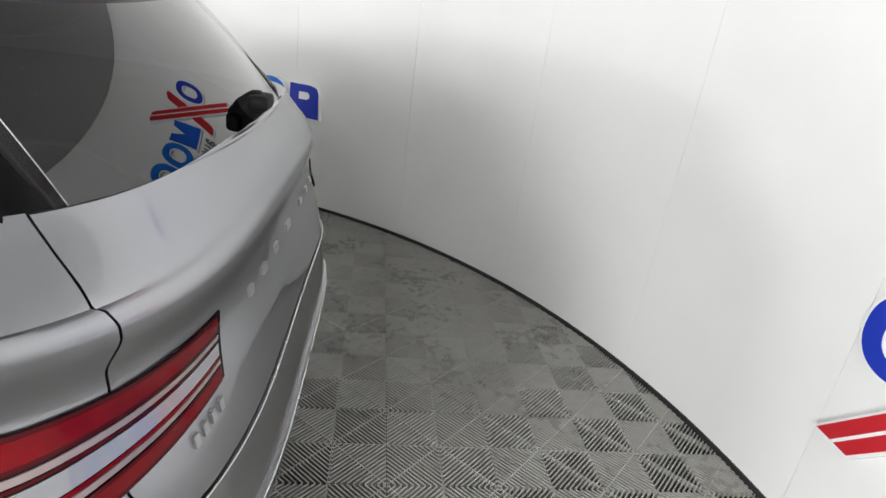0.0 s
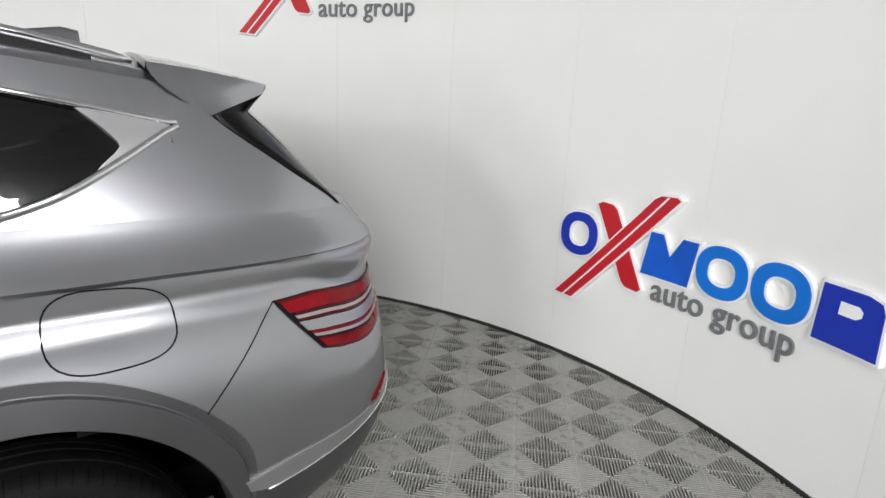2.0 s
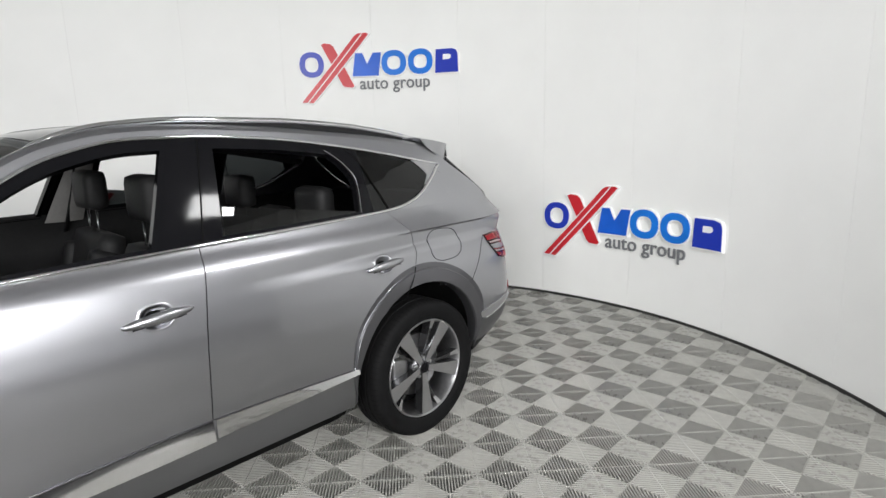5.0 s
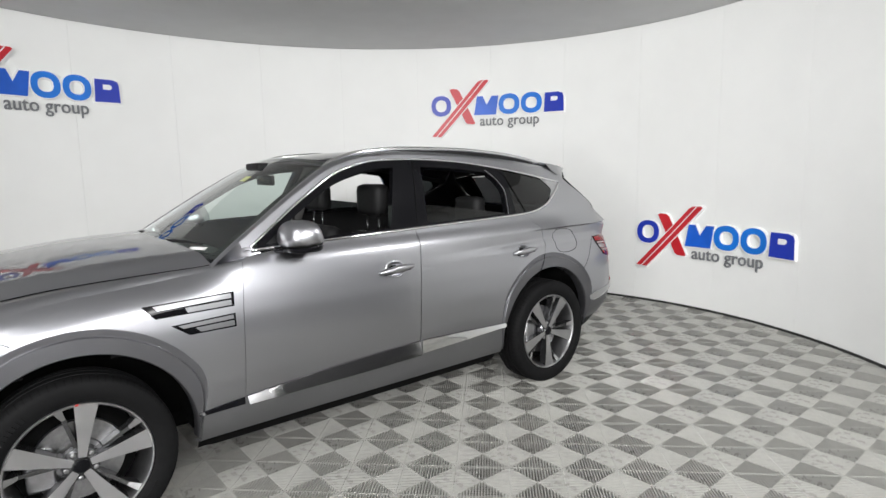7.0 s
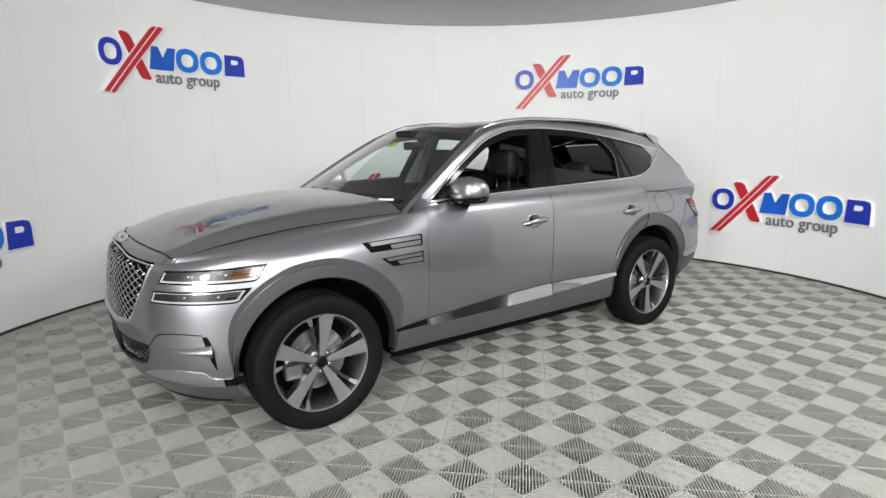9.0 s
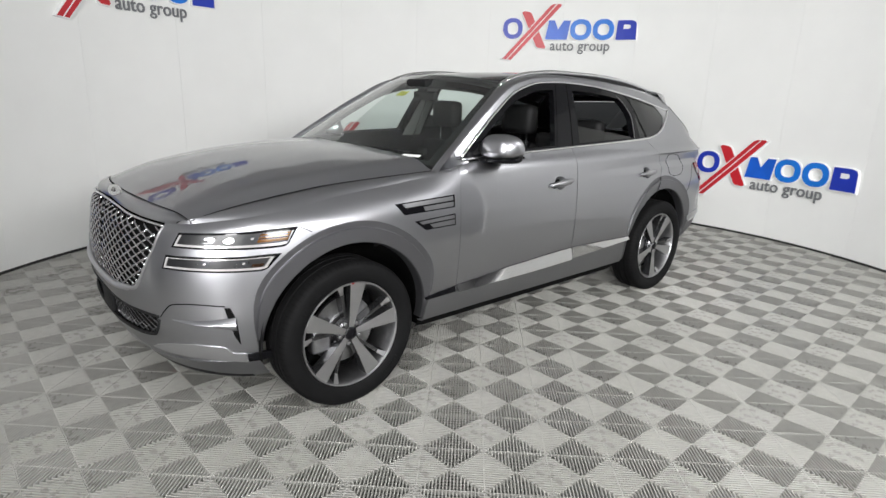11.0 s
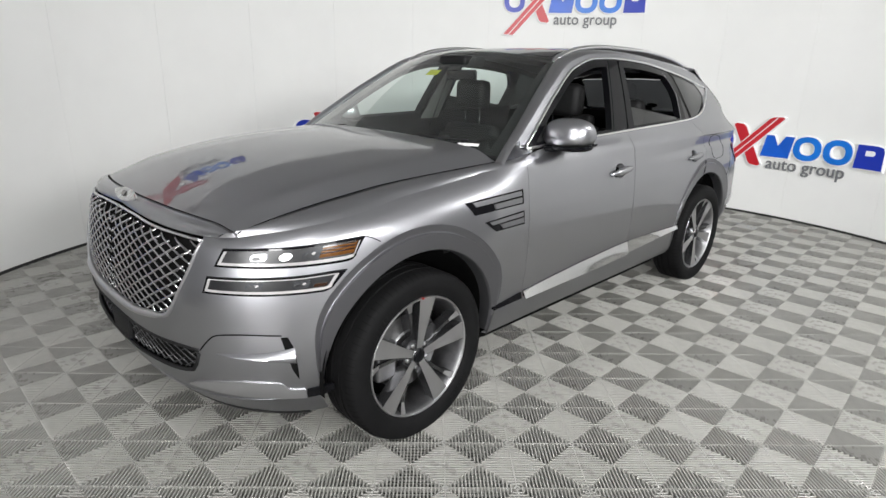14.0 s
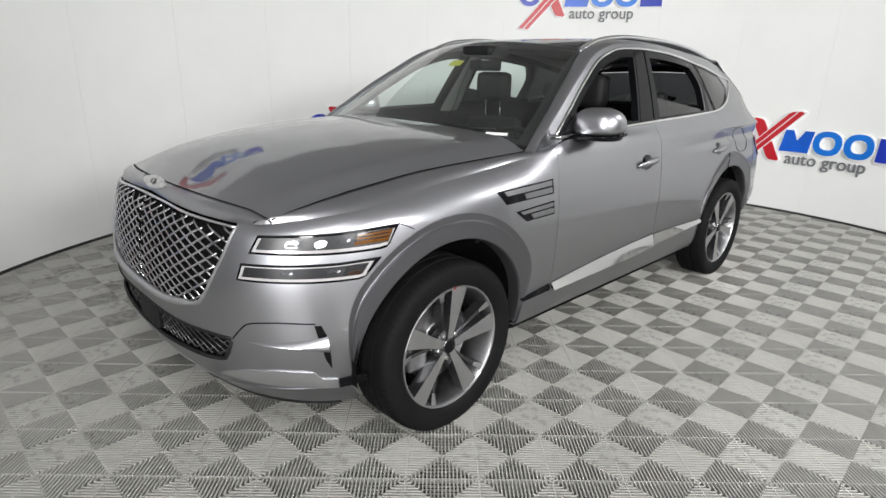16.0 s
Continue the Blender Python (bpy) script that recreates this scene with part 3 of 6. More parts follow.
def decal(name, corners_low, corners_top, n, mat, parent, off=0.003, depth=0.01, surface=on_hull, both=True, rows=3, label="", off_low=None):
    """A raised strip on the skin between a lower and an upper polyline of (s, z), each sampled alike."""
    lo, hi = np.array(corners_low, float), np.array(corners_top, float)
    def along(c):
        d = np.r_[0, np.cumsum(np.hypot(*np.diff(c, axis=0).T))]
        t = np.linspace(0, d[-1], n)
        return np.c_[np.interp(t, d, c[:, 0]), np.interp(t, d, c[:, 1])]
    A, B = along(lo), along(hi)
    v = np.linspace(0, 1, rows)
    S, Z = A[:, :1] * (1 - v) + B[:, :1] * v, A[:, 1:] * (1 - v) + B[:, 1:] * v
    out = []
    for sy in (1, -1) if both else (1,):
        bm = bmesh.new()
        P, Q = surface(S, Z, off), surface(S, Z, off - depth)
        if off_low is not None:
            P = P * v[:, None] + surface(S, Z, off_low) * (1 - v[:, None])
        P[..., 1] *= sy
        Q[..., 1] *= sy
        grid(bm, P, flip=sy < 0)
        for a, b in ((P[0], Q[0]), (P[-1], Q[-1]), (P[:, 0], Q[:, 0]), (P[:, -1], Q[:, -1])):
            grid(bm, [a, b])
        tidy(bm)
        bmesh.ops.recalc_face_normals(bm, faces=bm.faces)
        out.append(sharp(part(name, bm, mat, parent, label), 40))
    return out


def line_on(name, pts, mat, parent, r=0.0022, off=0.0005, surface=on_hull, both=True, closed=False, flatness=1.0, sides=6, label=""):
    """A thin bead along (s, z) points on the skin."""
    out = []
    P = surface(np.array([p[0] for p in pts]), np.array([p[1] for p in pts]), off)
    for sy in (1, -1) if both else (1,):
        bm = bmesh.new()
        tube(bm, [(p[0], p[1] * sy, p[2]) for p in P], r, sides, closed, flatness)
        out.append(part(name, bm, mat, parent, label))
    return out


def smooth_path(pts, n=40):
    p = np.array(pts, float)
    d = np.r_[0, np.cumsum(np.linalg.norm(np.diff(p, axis=0), axis=1))]
    t = np.linspace(0, d[-1], n)
    return np.stack([cub(d, p[:, k])(t) for k in range(p.shape[1])], -1)


# inner shell behind the gaps
for sy in (1, -1):
    bm = bmesh.new()
    S, Z = np.meshgrid(np.linspace(S_REAR, S_FRONT, 150), np.linspace(0.24, 1.0, 20), indexing="ij")
    top = np.minimum(hull_top(S) - 0.012, 9)
    Z = 0.24 + (top - 0.24) * (Z - 0.24) / 0.76
    P = on_hull(S, Z, -0.022)
    gone = (np.hypot(P[..., 0] - HUB_F, P[..., 2] - HUB_Z) < 0.45) | (np.hypot(P[..., 0] - HUB_R, P[..., 2] - HUB_Z) < 0.465)
    P[..., 1] *= sy
    grid(bm, P, lambda i, j: not gone[i:i + 2, j:j + 2].any())
    tidy(bm)
    part("inner_shell", bm, DARK, body)

# fenders, doors, quarters, bumpers
FSEAM = flat(3.272)
GR_LOW = cub([3.70, 3.797, 3.828, 3.874, 3.922, 3.974, 4.085, 4.21, 4.5], [1.2, 0.954, 0.882, 0.795, 0.711, 0.652, 0.629, 0.611, 0.603])
GR_TOP = cub([3.79, 3.93, 4.07, 4.27, 4.5], [0.952, 0.962, 0.968, 0.978, 0.980])
IN_LOW = cub([3.83, 3.875, 3.968, 4.114, 4.33, 4.5], [0.53, 0.442, 0.426, 0.417, 0.396, 0.39])
IN_TOP = cub([3.83, 3.94, 4.07, 4.3, 4.5], [0.537, 0.541, 0.539, 0.538, 0.537])


def in_grille(S, Z):
    return (Z > GR_LOW(S)) & (Z < GR_TOP(S) + 0.02) & (S > 3.78)


def in_intake(S, Z):
    return (S > 3.832) & (Z > IN_LOW(S)) & (Z < IN_TOP(S))


def bumper_cut(S, Z):
    return in_grille(S, Z) | in_intake(S, Z)


panel("front_fender", fgap, FSEAM, lambda s: np.where(s < 2.6, sill_top(s), 0.30 + 0 * s), hull_top, 60, 44, holes=ARCHES[:1], gap=0.0)
panel("front_bumper", FSEAM, flat(S_FRONT + GAP), flat(0.30), hull_top, 150, 110, holes=ARCHES[:1], cut=bumper_cut, gap=0.0)
doors_f = panel("front_door", bgap, fgap, sill_top, hull_top, 110, 80, bowl=(1.357, 1.014))
doors_r = panel("rear_door", rgap, bgap, sill_top, hull_top, 116, 80, holes=ARCHES[1:], bowl=(0.259, 1.008))
gate_side = cub([0.55, 0.78, 0.80, 0.83, 0.88, 1.035, 1.09, 1.14, 1.235], [-1.20, -1.195, -1.165, -1.135, -1.112, -1.115, -1.145, -1.150, -1.117])
gate_low = cub([-1.85, -1.6, -1.32, -1.22, -1.1], [0.815, 0.808, 0.788, 0.778, 0.775])
panel("rear_quarter", gate_side, rgap, lambda s: cub([-1.2, -0.9, -0.44, -0.2], [0.62, 0.60, 0.56, 0.55])(s), lambda s: hull_top(s) + GAP, 90, 96, holes=ARCHES[1:], sides="lrb")
panel("tailgate", flat(S_REAR - GAP), gate_side, gate_low, hull_top, 44, 90)
panel("bumper_face", flat(S_REAR - GAP), flat(-1.175), flat(0.60), lambda s: gate_low(s) - 0.004, 30, 16, off=-0.0006, gap=0.0)
panel("rear_bumper", flat(S_REAR - GAP), flat(-0.30), flat(0.38), lambda s: cub([-1.8, -1.2, -0.9, -0.44, -0.2], [0.62, 0.61, 0.59, 0.55, 0.54])(s), 60, 14, holes=ARCHES[1:], mat=PAINT_DARK)
panel("rocker", flat(0.30), flat(2.60), flat(0.31), sill_top, 60, 14, holes=ARCHES, mat=SILVER_DARKER)

# under the body: dark pan, sill bottoms and wheel wells
for lo, hi in (((-0.9, -0.55, 0.24), (3.50, 0.55, 0.50)), ((0.50, -0.86, 0.235), (2.45, 0.86, 0.34)), ((3.40, -0.60, 0.25), (3.66, 0.60, 0.34)), ((-0.98, -0.62, 0.30), (-0.50, 0.62, 0.42))):
    bm = bmesh.new()
    box(bm, lo, hi, 0.03)
    part("underbody", bm, DARK, car)
for hx in (HUB_F, HUB_R):
    for sy in (1, -1):
        bm = bmesh.new()
        rows = []
        for k in range(29):
            a = radians(-8 + 196 * k / 28)
            rows.append([(hx + 0.472 * math.cos(a), sy * 0.90, HUB_Z + 0.02 + 0.472 * math.sin(a)), (hx + 0.48 * math.cos(a), sy * 0.55, HUB_Z + 0.02 + 0.48 * math.sin(a)), (hx + 0.2 * math.cos(a), sy * 0.56, HUB_Z + 0.02)])
        grid(bm, rows)
        tidy(bm)
        part("wheel_well", bm, DARK, car)

# wheel-arch mouldings: a broad band that stands a little proud
for arch, a0, a1 in ((ARCHES[0], -9, 187), (ARCHES[1], -7, 187)):
    hx = arch[0]
    n = 56
    for sy in (1, -1):
        bm = bmesh.new()
        rows = []
        for k in range(n + 1):
            f = k / n
            a = radians(a0 + (a1 - a0) * f)
            ri, mid, outer = (float(v) for v in arch_radii(arch, math.degrees(a)))
            row = []
            for r, o in ((ri - 0.004, -0.07), (ri - 0.002, -0.014), (ri + 0.003, -0.005), (mid - 0.004, 0.0035), (mid, 0.004), (mid + 0.002, 0.0015), (mid + 0.0035, -0.0055), (mid + 0.006, -0.007), (outer - 0.003, -0.001), (outer + 0.002, 0.0002), (outer + 0.005, -0.006)):
                x, z = hx + r * math.cos(a), HUB_Z + 0.02 + r * math.sin(a) * 1.0
                s = x
                if x > XSF:
                    zz = max(z, 0.22)
                    s = XSF + float(np.interp((x - XSF) / (nose_x(zz) - XSF), np.sin(TH_F) ** (2 / NF), ARC_F))
                elif x < XSR:
                    zz = max(z, 0.22)
                    s = XSR - float(np.interp((XSR - x) / (XSR - tail_x(zz)), np.sin(TH_R) ** (2 / NR), ARC_R))
                p = on_hull(np.array(s), np.array(max(z, 0.22)), o)
                row.append((p[0], p[1] * sy, z))
            rows.append(row)
        grid(bm, rows, flip=sy > 0)
        sharp(part("arch_moulding", bm, PAINT_DARK, body, "darker satin grey arch moulding"), 25)

# fender tops up to the bonnet's edge
EDGE = smooth_path([(2.20, 0.840, 1.148), (2.38, 0.812, 1.135), (2.7, 0.793, 1.120), (3.0, 0.767, 1.099), (3.2, 0.748, 1.072), (3.36, 0.729, 1.045), (3.52, 0.712, 1.012), (3.62, 0.700, 0.985)], 60)
hull_s = np.linspace(2.19, 3.74, 60)
HT = on_hull(hull_s, hull_top(hull_s) - GAP)
for sy in (1, -1):
    bm = bmesh.new()
    rows = []
    for a, b in zip(HT, EDGE):
        row = []
        for t in np.linspace(0, 1, 7):
            p = a * (1 - t) + b * t
            p = p + np.array((0, 0.012, 0.024)) * 4 * t * (1 - t) * 0.6 * (1 - 0.35 * t)
            row.append(p)
        row.append(row[-1] + np.array((0, -0.004, -0.02)))
        rows.append([(p[0], p[1] * sy, p[2]) for p in row])
    grid(bm, rows, flip=sy > 0)
    part("fender_top", bm, PAINT, body)

# bonnet
def bonnet_point(u, w):
    """u from the rear edge to the front, w across from the middle (0) to the edge (1)."""
    e = np.array([np.interp(u, np.linspace(0, 1, 54), EDGE[6:, k]) for k in range(3)])
    mid_z = cub([0, 0.25, 0.5, 0.75, 0.92, 1], [1.215, 1.203, 1.168, 1.108, 1.040, 1.012])(u)
    mid_x = e[0] + 0.11 - 0.005 * u
    x = mid_x + (e[0] - mid_x) * abs(w) ** 2.2
    lip = (0.040 - 0.022 * step(0.80, 1.0, u)) * float(step(0.0, 0.15, 1 - abs(w)))
    crown = (mid_z + 0.018 - e[2] - lip) * (1 - abs(w) ** (2.6 - 0.4 * u)) if abs(w) < 1 else 0.0
    return (x, (e[1] - 0.004) * w, e[2] + lip + crown)


bm = bmesh.new()
rows = [[bonnet_point(u, w) for w in np.linspace(-1, 1, 61)] for u in np.linspace(0, 1, 60)]
under = [[(p[0], p[1] * 0.985, p[2] - 0.02) for p in r] for r in rows]
grid(bm, rows)
for a, b in ((rows[0], under[0]), (rows[-1], under[-1]), ([r[0] for r in rows], [r[0] for r in under]), ([r[-1] for r in rows], [r[-1] for r in under])):
    grid(bm, [a, b])
tidy(bm)
bonnet = sharp(part("bonnet", bm, PAINT, body), 40)
if bonnet.data.polygons[0].normal.z < 0:
    bonnet.data.flip_normals()
# dark line of the gap round the bonnet
for sy in (1, -1):
    bm = bmesh.new()
    tube(bm, [Vector(bonnet_point(u, sy)) + Vector((0, 0.003 * sy, 0.0006)) for u in np.linspace(0, 1, 50)], 0.0030, 6)
    part("bonnet_gap", bm, DARK, body)
bm = bmesh.new()
tube(bm, [Vector(bonnet_point(1, w)) + Vector((0.003, 0, 0.0002)) for w in np.linspace(-1, 1, 50)], 0.0016, 6)
part("bonnet_gap", bm, DARK, body)
# dark floor under the bonnet gap
bm = bmesh.new()
rows2 = [[(x - 0.02, y * 1.005, z - 0.03) for (x, y, z), w in zip([bonnet_point(u, w) for w in np.linspace(-1, 1, 21)], np.linspace(-1, 1, 21))] for u in np.linspace(0, 1, 20)]
grid(bm, rows2)
part("bonnet_gutter", bm, DARK, body)

# nose panel between the bonnet and the grille
NS = np.linspace(3.74, S_FRONT, 40)
NP = on_hull(NS, hull_top(NS) - GAP)
for sy in (1, -1):
    bm = bmesh.new()
    rows = []
    for k, a in enumerate(NP):
        w = 1 - k / 39
        b = np.array(bonnet_point(1.0, w * 0.999)) + np.array((0.005, 0.004 * w, -0.001))
        row = []
        for t in np.linspace(0, 1, 8):
            p = a * (1 - t) + b * t
            row.append(p + np.array((0.022, 0, 0.016)) * 4 * t * (1 - t) * 0.6)
        row.append(row[-1] + np.array((-0.004, 0, -0.02)))
        rows.append([(p[0], p[1] * sy, p[2]) for p in row])
    grid(bm, rows, flip=sy > 0)
    part("nose_panel", bm, PAINT, body)

# ---- greenhouse ----
dlo_top = cub([-0.42, -0.30, 0.0, 0.3, 0.72, 1.04, 1.28, 1.54, 1.83, 2.0, 2.17], [1.463, 1.485, 1.54, 1.588, 1.635, 1.648, 1.642, 1.588, 1.437, 1.325, 1.205])
dlo_rear = cub([1.25, 1.256, 1.268, 1.306, 1.370, 1.465], [0.20, 0.10, 0.0, -0.139, -0.265, -0.42])
dlo_low = cub([-0.42, -0.265, -0.139, 0.0, 0.10, 0.25, 0.5, 1.13, 1.7, 2.17], [1.463, 1.370, 1.306, 1.268, 1.256, 1.249, 1.243, 1.228, 1.213, 1.198])
gate_edge = cub([1.2, 1.225, 1.35, 1.49, 1.60], [-0.905, -0.885, -0.71, -0.525, -0.44])
panel("cant_rail", flat(-0.42), flat(2.215), lambda x: dlo_top(x) + 0.009, lambda x: cant_z(x), 80, 7, surface=house, gap=0.0, flange=0.02)
panel("quarter_upper", lambda z: gate_edge(z) + 0.004, lambda z: np.where(z < 1.463, dlo_rear(np.clip(z, 1.255, 1.465)) - 0.012, -0.42), lambda x: belt_z(x) - 0.008, lambda x: np.where(x > -0.42, 1.46, np.minimum(cant_z(x), 1.60)), 60, 30, surface=house, gap=0.0, flange=0.02, sides="lr", off=-0.0008)
# A pillars and roof edge: from the cant line in to the glass and the roof
CANT_X = np.linspace(-0.46, 2.37, 92)
CANT = house(CANT_X, cant_z(CANT_X))
inner_in = cub([-0.62, 0, 1.2, 1.57, 2.0, 2.30], [0.10, 0.11, 0.110, 0.088, 0.066, 0.055])(CANT_X)
inner_up = cub([-0.62, 0, 0.8, 1.3, 1.57, 2.0, 2.30], [0.028, 0.030, 0.027, 0.022, 0.018, 0.006, 0.004])(CANT_X)
INNER = CANT + np.stack([np.zeros_like(CANT_X), -inner_in, inner_up], -1)
for sy in (1, -1):
    bm = bmesh.new()
    rows = []
    for a, b in zip(CANT, INNER):
        row = []
        for t in np.linspace(0, 1, 7):
            p = a * (1 - t) + b * t + np.array((0, 0.006, 0.011)) * 4 * t * (1 - t)
            row.append((p[0], p[1] * sy, p[2]))
        row.append((row[-1][0], row[-1][1], row[-1][2] - 0.02))
        rows.append(row)
    grid(bm, rows, flip=sy > 0)
    part("roof_edge", bm, PAINT, body)
# feet of the pillars, down to the fender
foot_x = np.linspace(2.12, 2.37, 14)
for sy in (1, -1):
    bm = bmesh.new()
    rows = []
    for x in foot_x:
        a = np.array([np.interp(x, CANT_X, CANT[:, i]) for i in range(3)])
        b = np.array([np.interp(x, EDGE[:, 0], EDGE[:, i]) for i in range(3)]) if x > 2.2 else np.array((x, 0.842 + 0.25 * (2.2 - x), 1.148 + 0.35 * (2.2 - x)))
        b[2] = min(b[2], a[2])
        rows.append([((p := a * (1 - t) + b * t + np.array((0, 0.002, 0.001)) * 4 * t * (1 - t))[0], p[1] * sy, p[2]) for t in np.linspace(0, 1, 6)])
    grid(bm, rows, flip=sy > 0)
    bmesh.ops.recalc_face_normals(bm, faces=bm.faces)
    part("pillar_foot", bm, PAINT, body)
# roof skin
mid_roof = cub([-0.62, -0.4, 0, 0.5, 1.0, 1.3, 1.57], [1.628, 1.66, 1.695, 1.718, 1.722, 1.708, 1.668])


def roof_point(x, w):
    k = np.array([np.interp(x, CANT_X, INNER[:, i]) for i in range(3)])
    xx = x - (0.05 * (1 - w * w) * step(1.2, 1.57, x) * -1) - 0.06 * (1 - w * w) * step(-0.2, -0.62, x)
    return np.array((xx, k[1] * w, k[2] + (mid_roof(x) - k[2]) * (1 - abs(w) ** 2.2)))


bm = bmesh.new()
xs, ws = np.linspace(-0.47, 1.57, 60), np.linspace(-1, 1, 41)
R = [[roof_point(x, w) for w in ws] for x in xs]
grid(bm, R)
roof = part("roof", bm, PAINT, body)
if roof.data.polygons[0].normal.z < 0:
    roof.data.flip_normals()
# black glass roof in two panes
for x0, x1 in ((0.78, 1.56), (-0.02, 0.765)):
    bm = bmesh.new()
    R = [[roof_point(x, w) + np.array((0, 0, 0.0035)) for w in np.linspace(-0.93, 0.93, 31)] for x in np.linspace(x0, x1, 24)]
    low = [[p - np.array((0, 0, 0.008)) for p in r] for r in R]
    grid(bm, R, flip=True)
    for a, b in ((R[0], low[0]), (R[-1], low[-1]), ([r[0] for r in R], [r[0] for r in low]), ([r[-1] for r in R], [r[-1] for r in low])):
        grid(bm, [a, b])
    bmesh.ops.recalc_face_normals(bm, faces=bm.faces)
    sharp(part("glass_roof", bm, GLOSS_BLACK, body, "gloss black glass roof pane"), 40)
# roof rails
for sy in (1, -1):
    bm = bmesh.new()
    path = smooth_path([(1.60, 0.592, 1.618), (1.50, 0.590, 1.662), (1.32, 0.588, 1.703), (1.0, 0.588, 1.724), (0.6, 0.583, 1.721), (0.2, 0.572, 1.699), (-0.1, 0.56, 1.664), (-0.36, 0.548, 1.618)], 44)
    tube(bm, [(p[0], p[1] * sy, p[2]) for p in path], [0.010] + [0.0175] * 42 + [0.010], 10, flat=0.8)
    part("roof_rail", bm, CHROME, car, "bright chrome roof rail")
    # dark foot strip that carries the rail along the roof
    bm = bmesh.new()
    grid(bm, [[(p[0], (p[1] - 0.008) * sy, p[2] - 0.004), (p[0], (p[1] - 0.006) * sy, p[2] - 0.06)] for p in path[2:-2]])
    grid(bm, [[(p[0], (p[1] + 0.006) * sy, p[2] - 0.004), (p[0], (p[1] + 0.010) * sy, p[2] - 0.06)] for p in path[2:-2]])
    part("rail_base", bm, BLACK, car)
# shark-fin aerial
bm = bmesh.new()
fin = [(-0.302, 0.0, 0.0), (-0.298, 0.0, 0.056), (-0.25, 0, 0.060), (-0.12, 0, 0.026), (-0.04, 0, 0.0)]
rows = []
for x, _, h in fin:
    z = float(mid_roof(x)) - 0.005
    w = 0.03 if h > 0 else 0.02
    rows.append([(x, -w, z), (x, -w * 0.4, z + h * 0.8), (x, 0, z + h + 0.004), (x, w * 0.4, z + h * 0.8), (x, w, z)])
grid(bm, rows)
bmesh.ops.recalc_face_normals(bm, faces=bm.faces)
part("aerial", bm, PAINT, car)

# windscreen
bm = bmesh.new()
wx = np.linspace(2.33, 1.565, 26)
rows = []
for x in wx:
    k = np.array([np.interp(x, CANT_X, INNER[:, i]) for i in range(3)])
    bulge = 0.17 - 0.10 * (2.285 - x) / 0.72
    rise = 0.02 + 0.03 * (2.285 - x) / 0.72
    rows.append([(k[0] + bulge * (1 - w * w), k[1] * w, k[2] - 0.004 + rise * (1 - w * w)) for w in np.linspace(-1, 1, 31)])
grid(bm, rows)
bmesh.ops.recalc_face_normals(bm, faces=bm.faces)
screen = part("windscreen", bm, GLASS, car)
if sum(p.area * p.normal.dot(Vector((0.6, 0, 0.8))) for p in screen.data.polygons) < 0:
    screen.data.flip_normals()
screen.visible_shadow = False
# black bands of the windscreen: top, bottom and sides, just inside the glass
def screen_band(i0, i1, j0, j1):
    bm = bmesh.new()
    R = [[(rows[i][j][0] - 0.006, rows[i][j][1] * 0.995, rows[i][j][2] - 0.005) for j in range(j0, j1 + 1)] for i in range(i0, i1 + 1)]
    grid(bm, R)
    return part("screen_band", bm, BLACK, screen)


screen_band(24, 25, 0, 30)
screen_band(0, 1, 0, 30)
screen_band(1, 23, 0, 1)
screen_band(1, 23, 29, 30)
# cowl behind the bonnet
bm = bmesh.new()
R = []
for w in np.linspace(-1, 1, 31):
    a = np.array(bonnet_point(0.0, w)) + np.array((0.01, 0, -0.018))
    k = rows[0][int(round((w + 1) * 15))]
    R.append([a, np.array(k) * 0.5 + a * 0.5 + np.array((0, 0, -0.015)), np.array(k) + np.array((-0.02, 0, -0.008))])
grid(bm, R)
part("cowl", bm, BLACK, car)
for y0, y1 in ((0.10, 0.62), (-0.55, -0.03)):
    bm = bmesh.new()
    tube(bm, [(2.43, y0, 1.205), (2.405, (y0 + y1) / 2, 1.225), (2.33, y1, 1.222)], [0.008, 0.009, 0.005], 6)
    part("wiper", bm, BLACK, car)

# side glass, pillars and bright surround
def face_out(ob, outward):
    """Turn the faces so that they look along outward."""
    outward = Vector(outward)
    if sum(p.area * p.normal.dot(outward) for p in ob.data.polygons) < 0:
        ob.data.flip_normals()
    return ob


def band_between(name, x0, x1, low, top, mat, off, n=24, m=5, depth=0.006, label="", shadow=True):
    out = []
    X = np.linspace(0, 1, n)
    for sy in (1, -1):
        bm = bmesh.new()
        u, v = np.meshgrid(X, np.linspace(0, 1, m), indexing="ij")
        z = np.full_like(u, 1.4)
        for _ in range(6):
            x = x0(z) + (x1(z) - x0(z)) * u
            z = low(x) + (top(x) - low(x)) * v
        P, Q = house(x, z, off), house(x, z, off - depth)
        P[..., 1] *= sy
        Q[..., 1] *= sy
        grid(bm, P, flip=sy < 0)
        if depth:
            for a, b in ((P[0], Q[0]), (P[-1], Q[-1]), (P[:, 0], Q[:, 0]), (P[:, -1], Q[:, -1])):
                grid(bm, [a, b])
        tidy(bm)
        ob = sharp(part(name, bm, mat, car, label), 40)
        if mat in (GLASS_DARK, GLASS):
            face_out(ob, (0, sy, 0.3))
        if not shadow:
            ob.visible_shadow = False
        out.append(ob)
    return out


bp_f = cub([1.2, 1.65], [1.300, 1.135])
bp_r = cub([1.2, 1.65], [1.040, 0.960])
cp_f = cub([1.2, 1.30, 1.42, 1.50, 1.56, 1.62], [0.290, 0.262, 0.240, 0.284, 0.356, 0.450])
cp_r = cub([1.2, 1.60], [0.205, 0.187])
lo1, hi1 = lambda x: dlo_low(x) + 0.004, lambda x: dlo_top(x) - 0.004
band_between("pillar_cover", bp_r, bp_f, lo1, hi1, GLOSS_BLACK, 0.002, 10, 8, 0.03, "gloss black pillar cover")
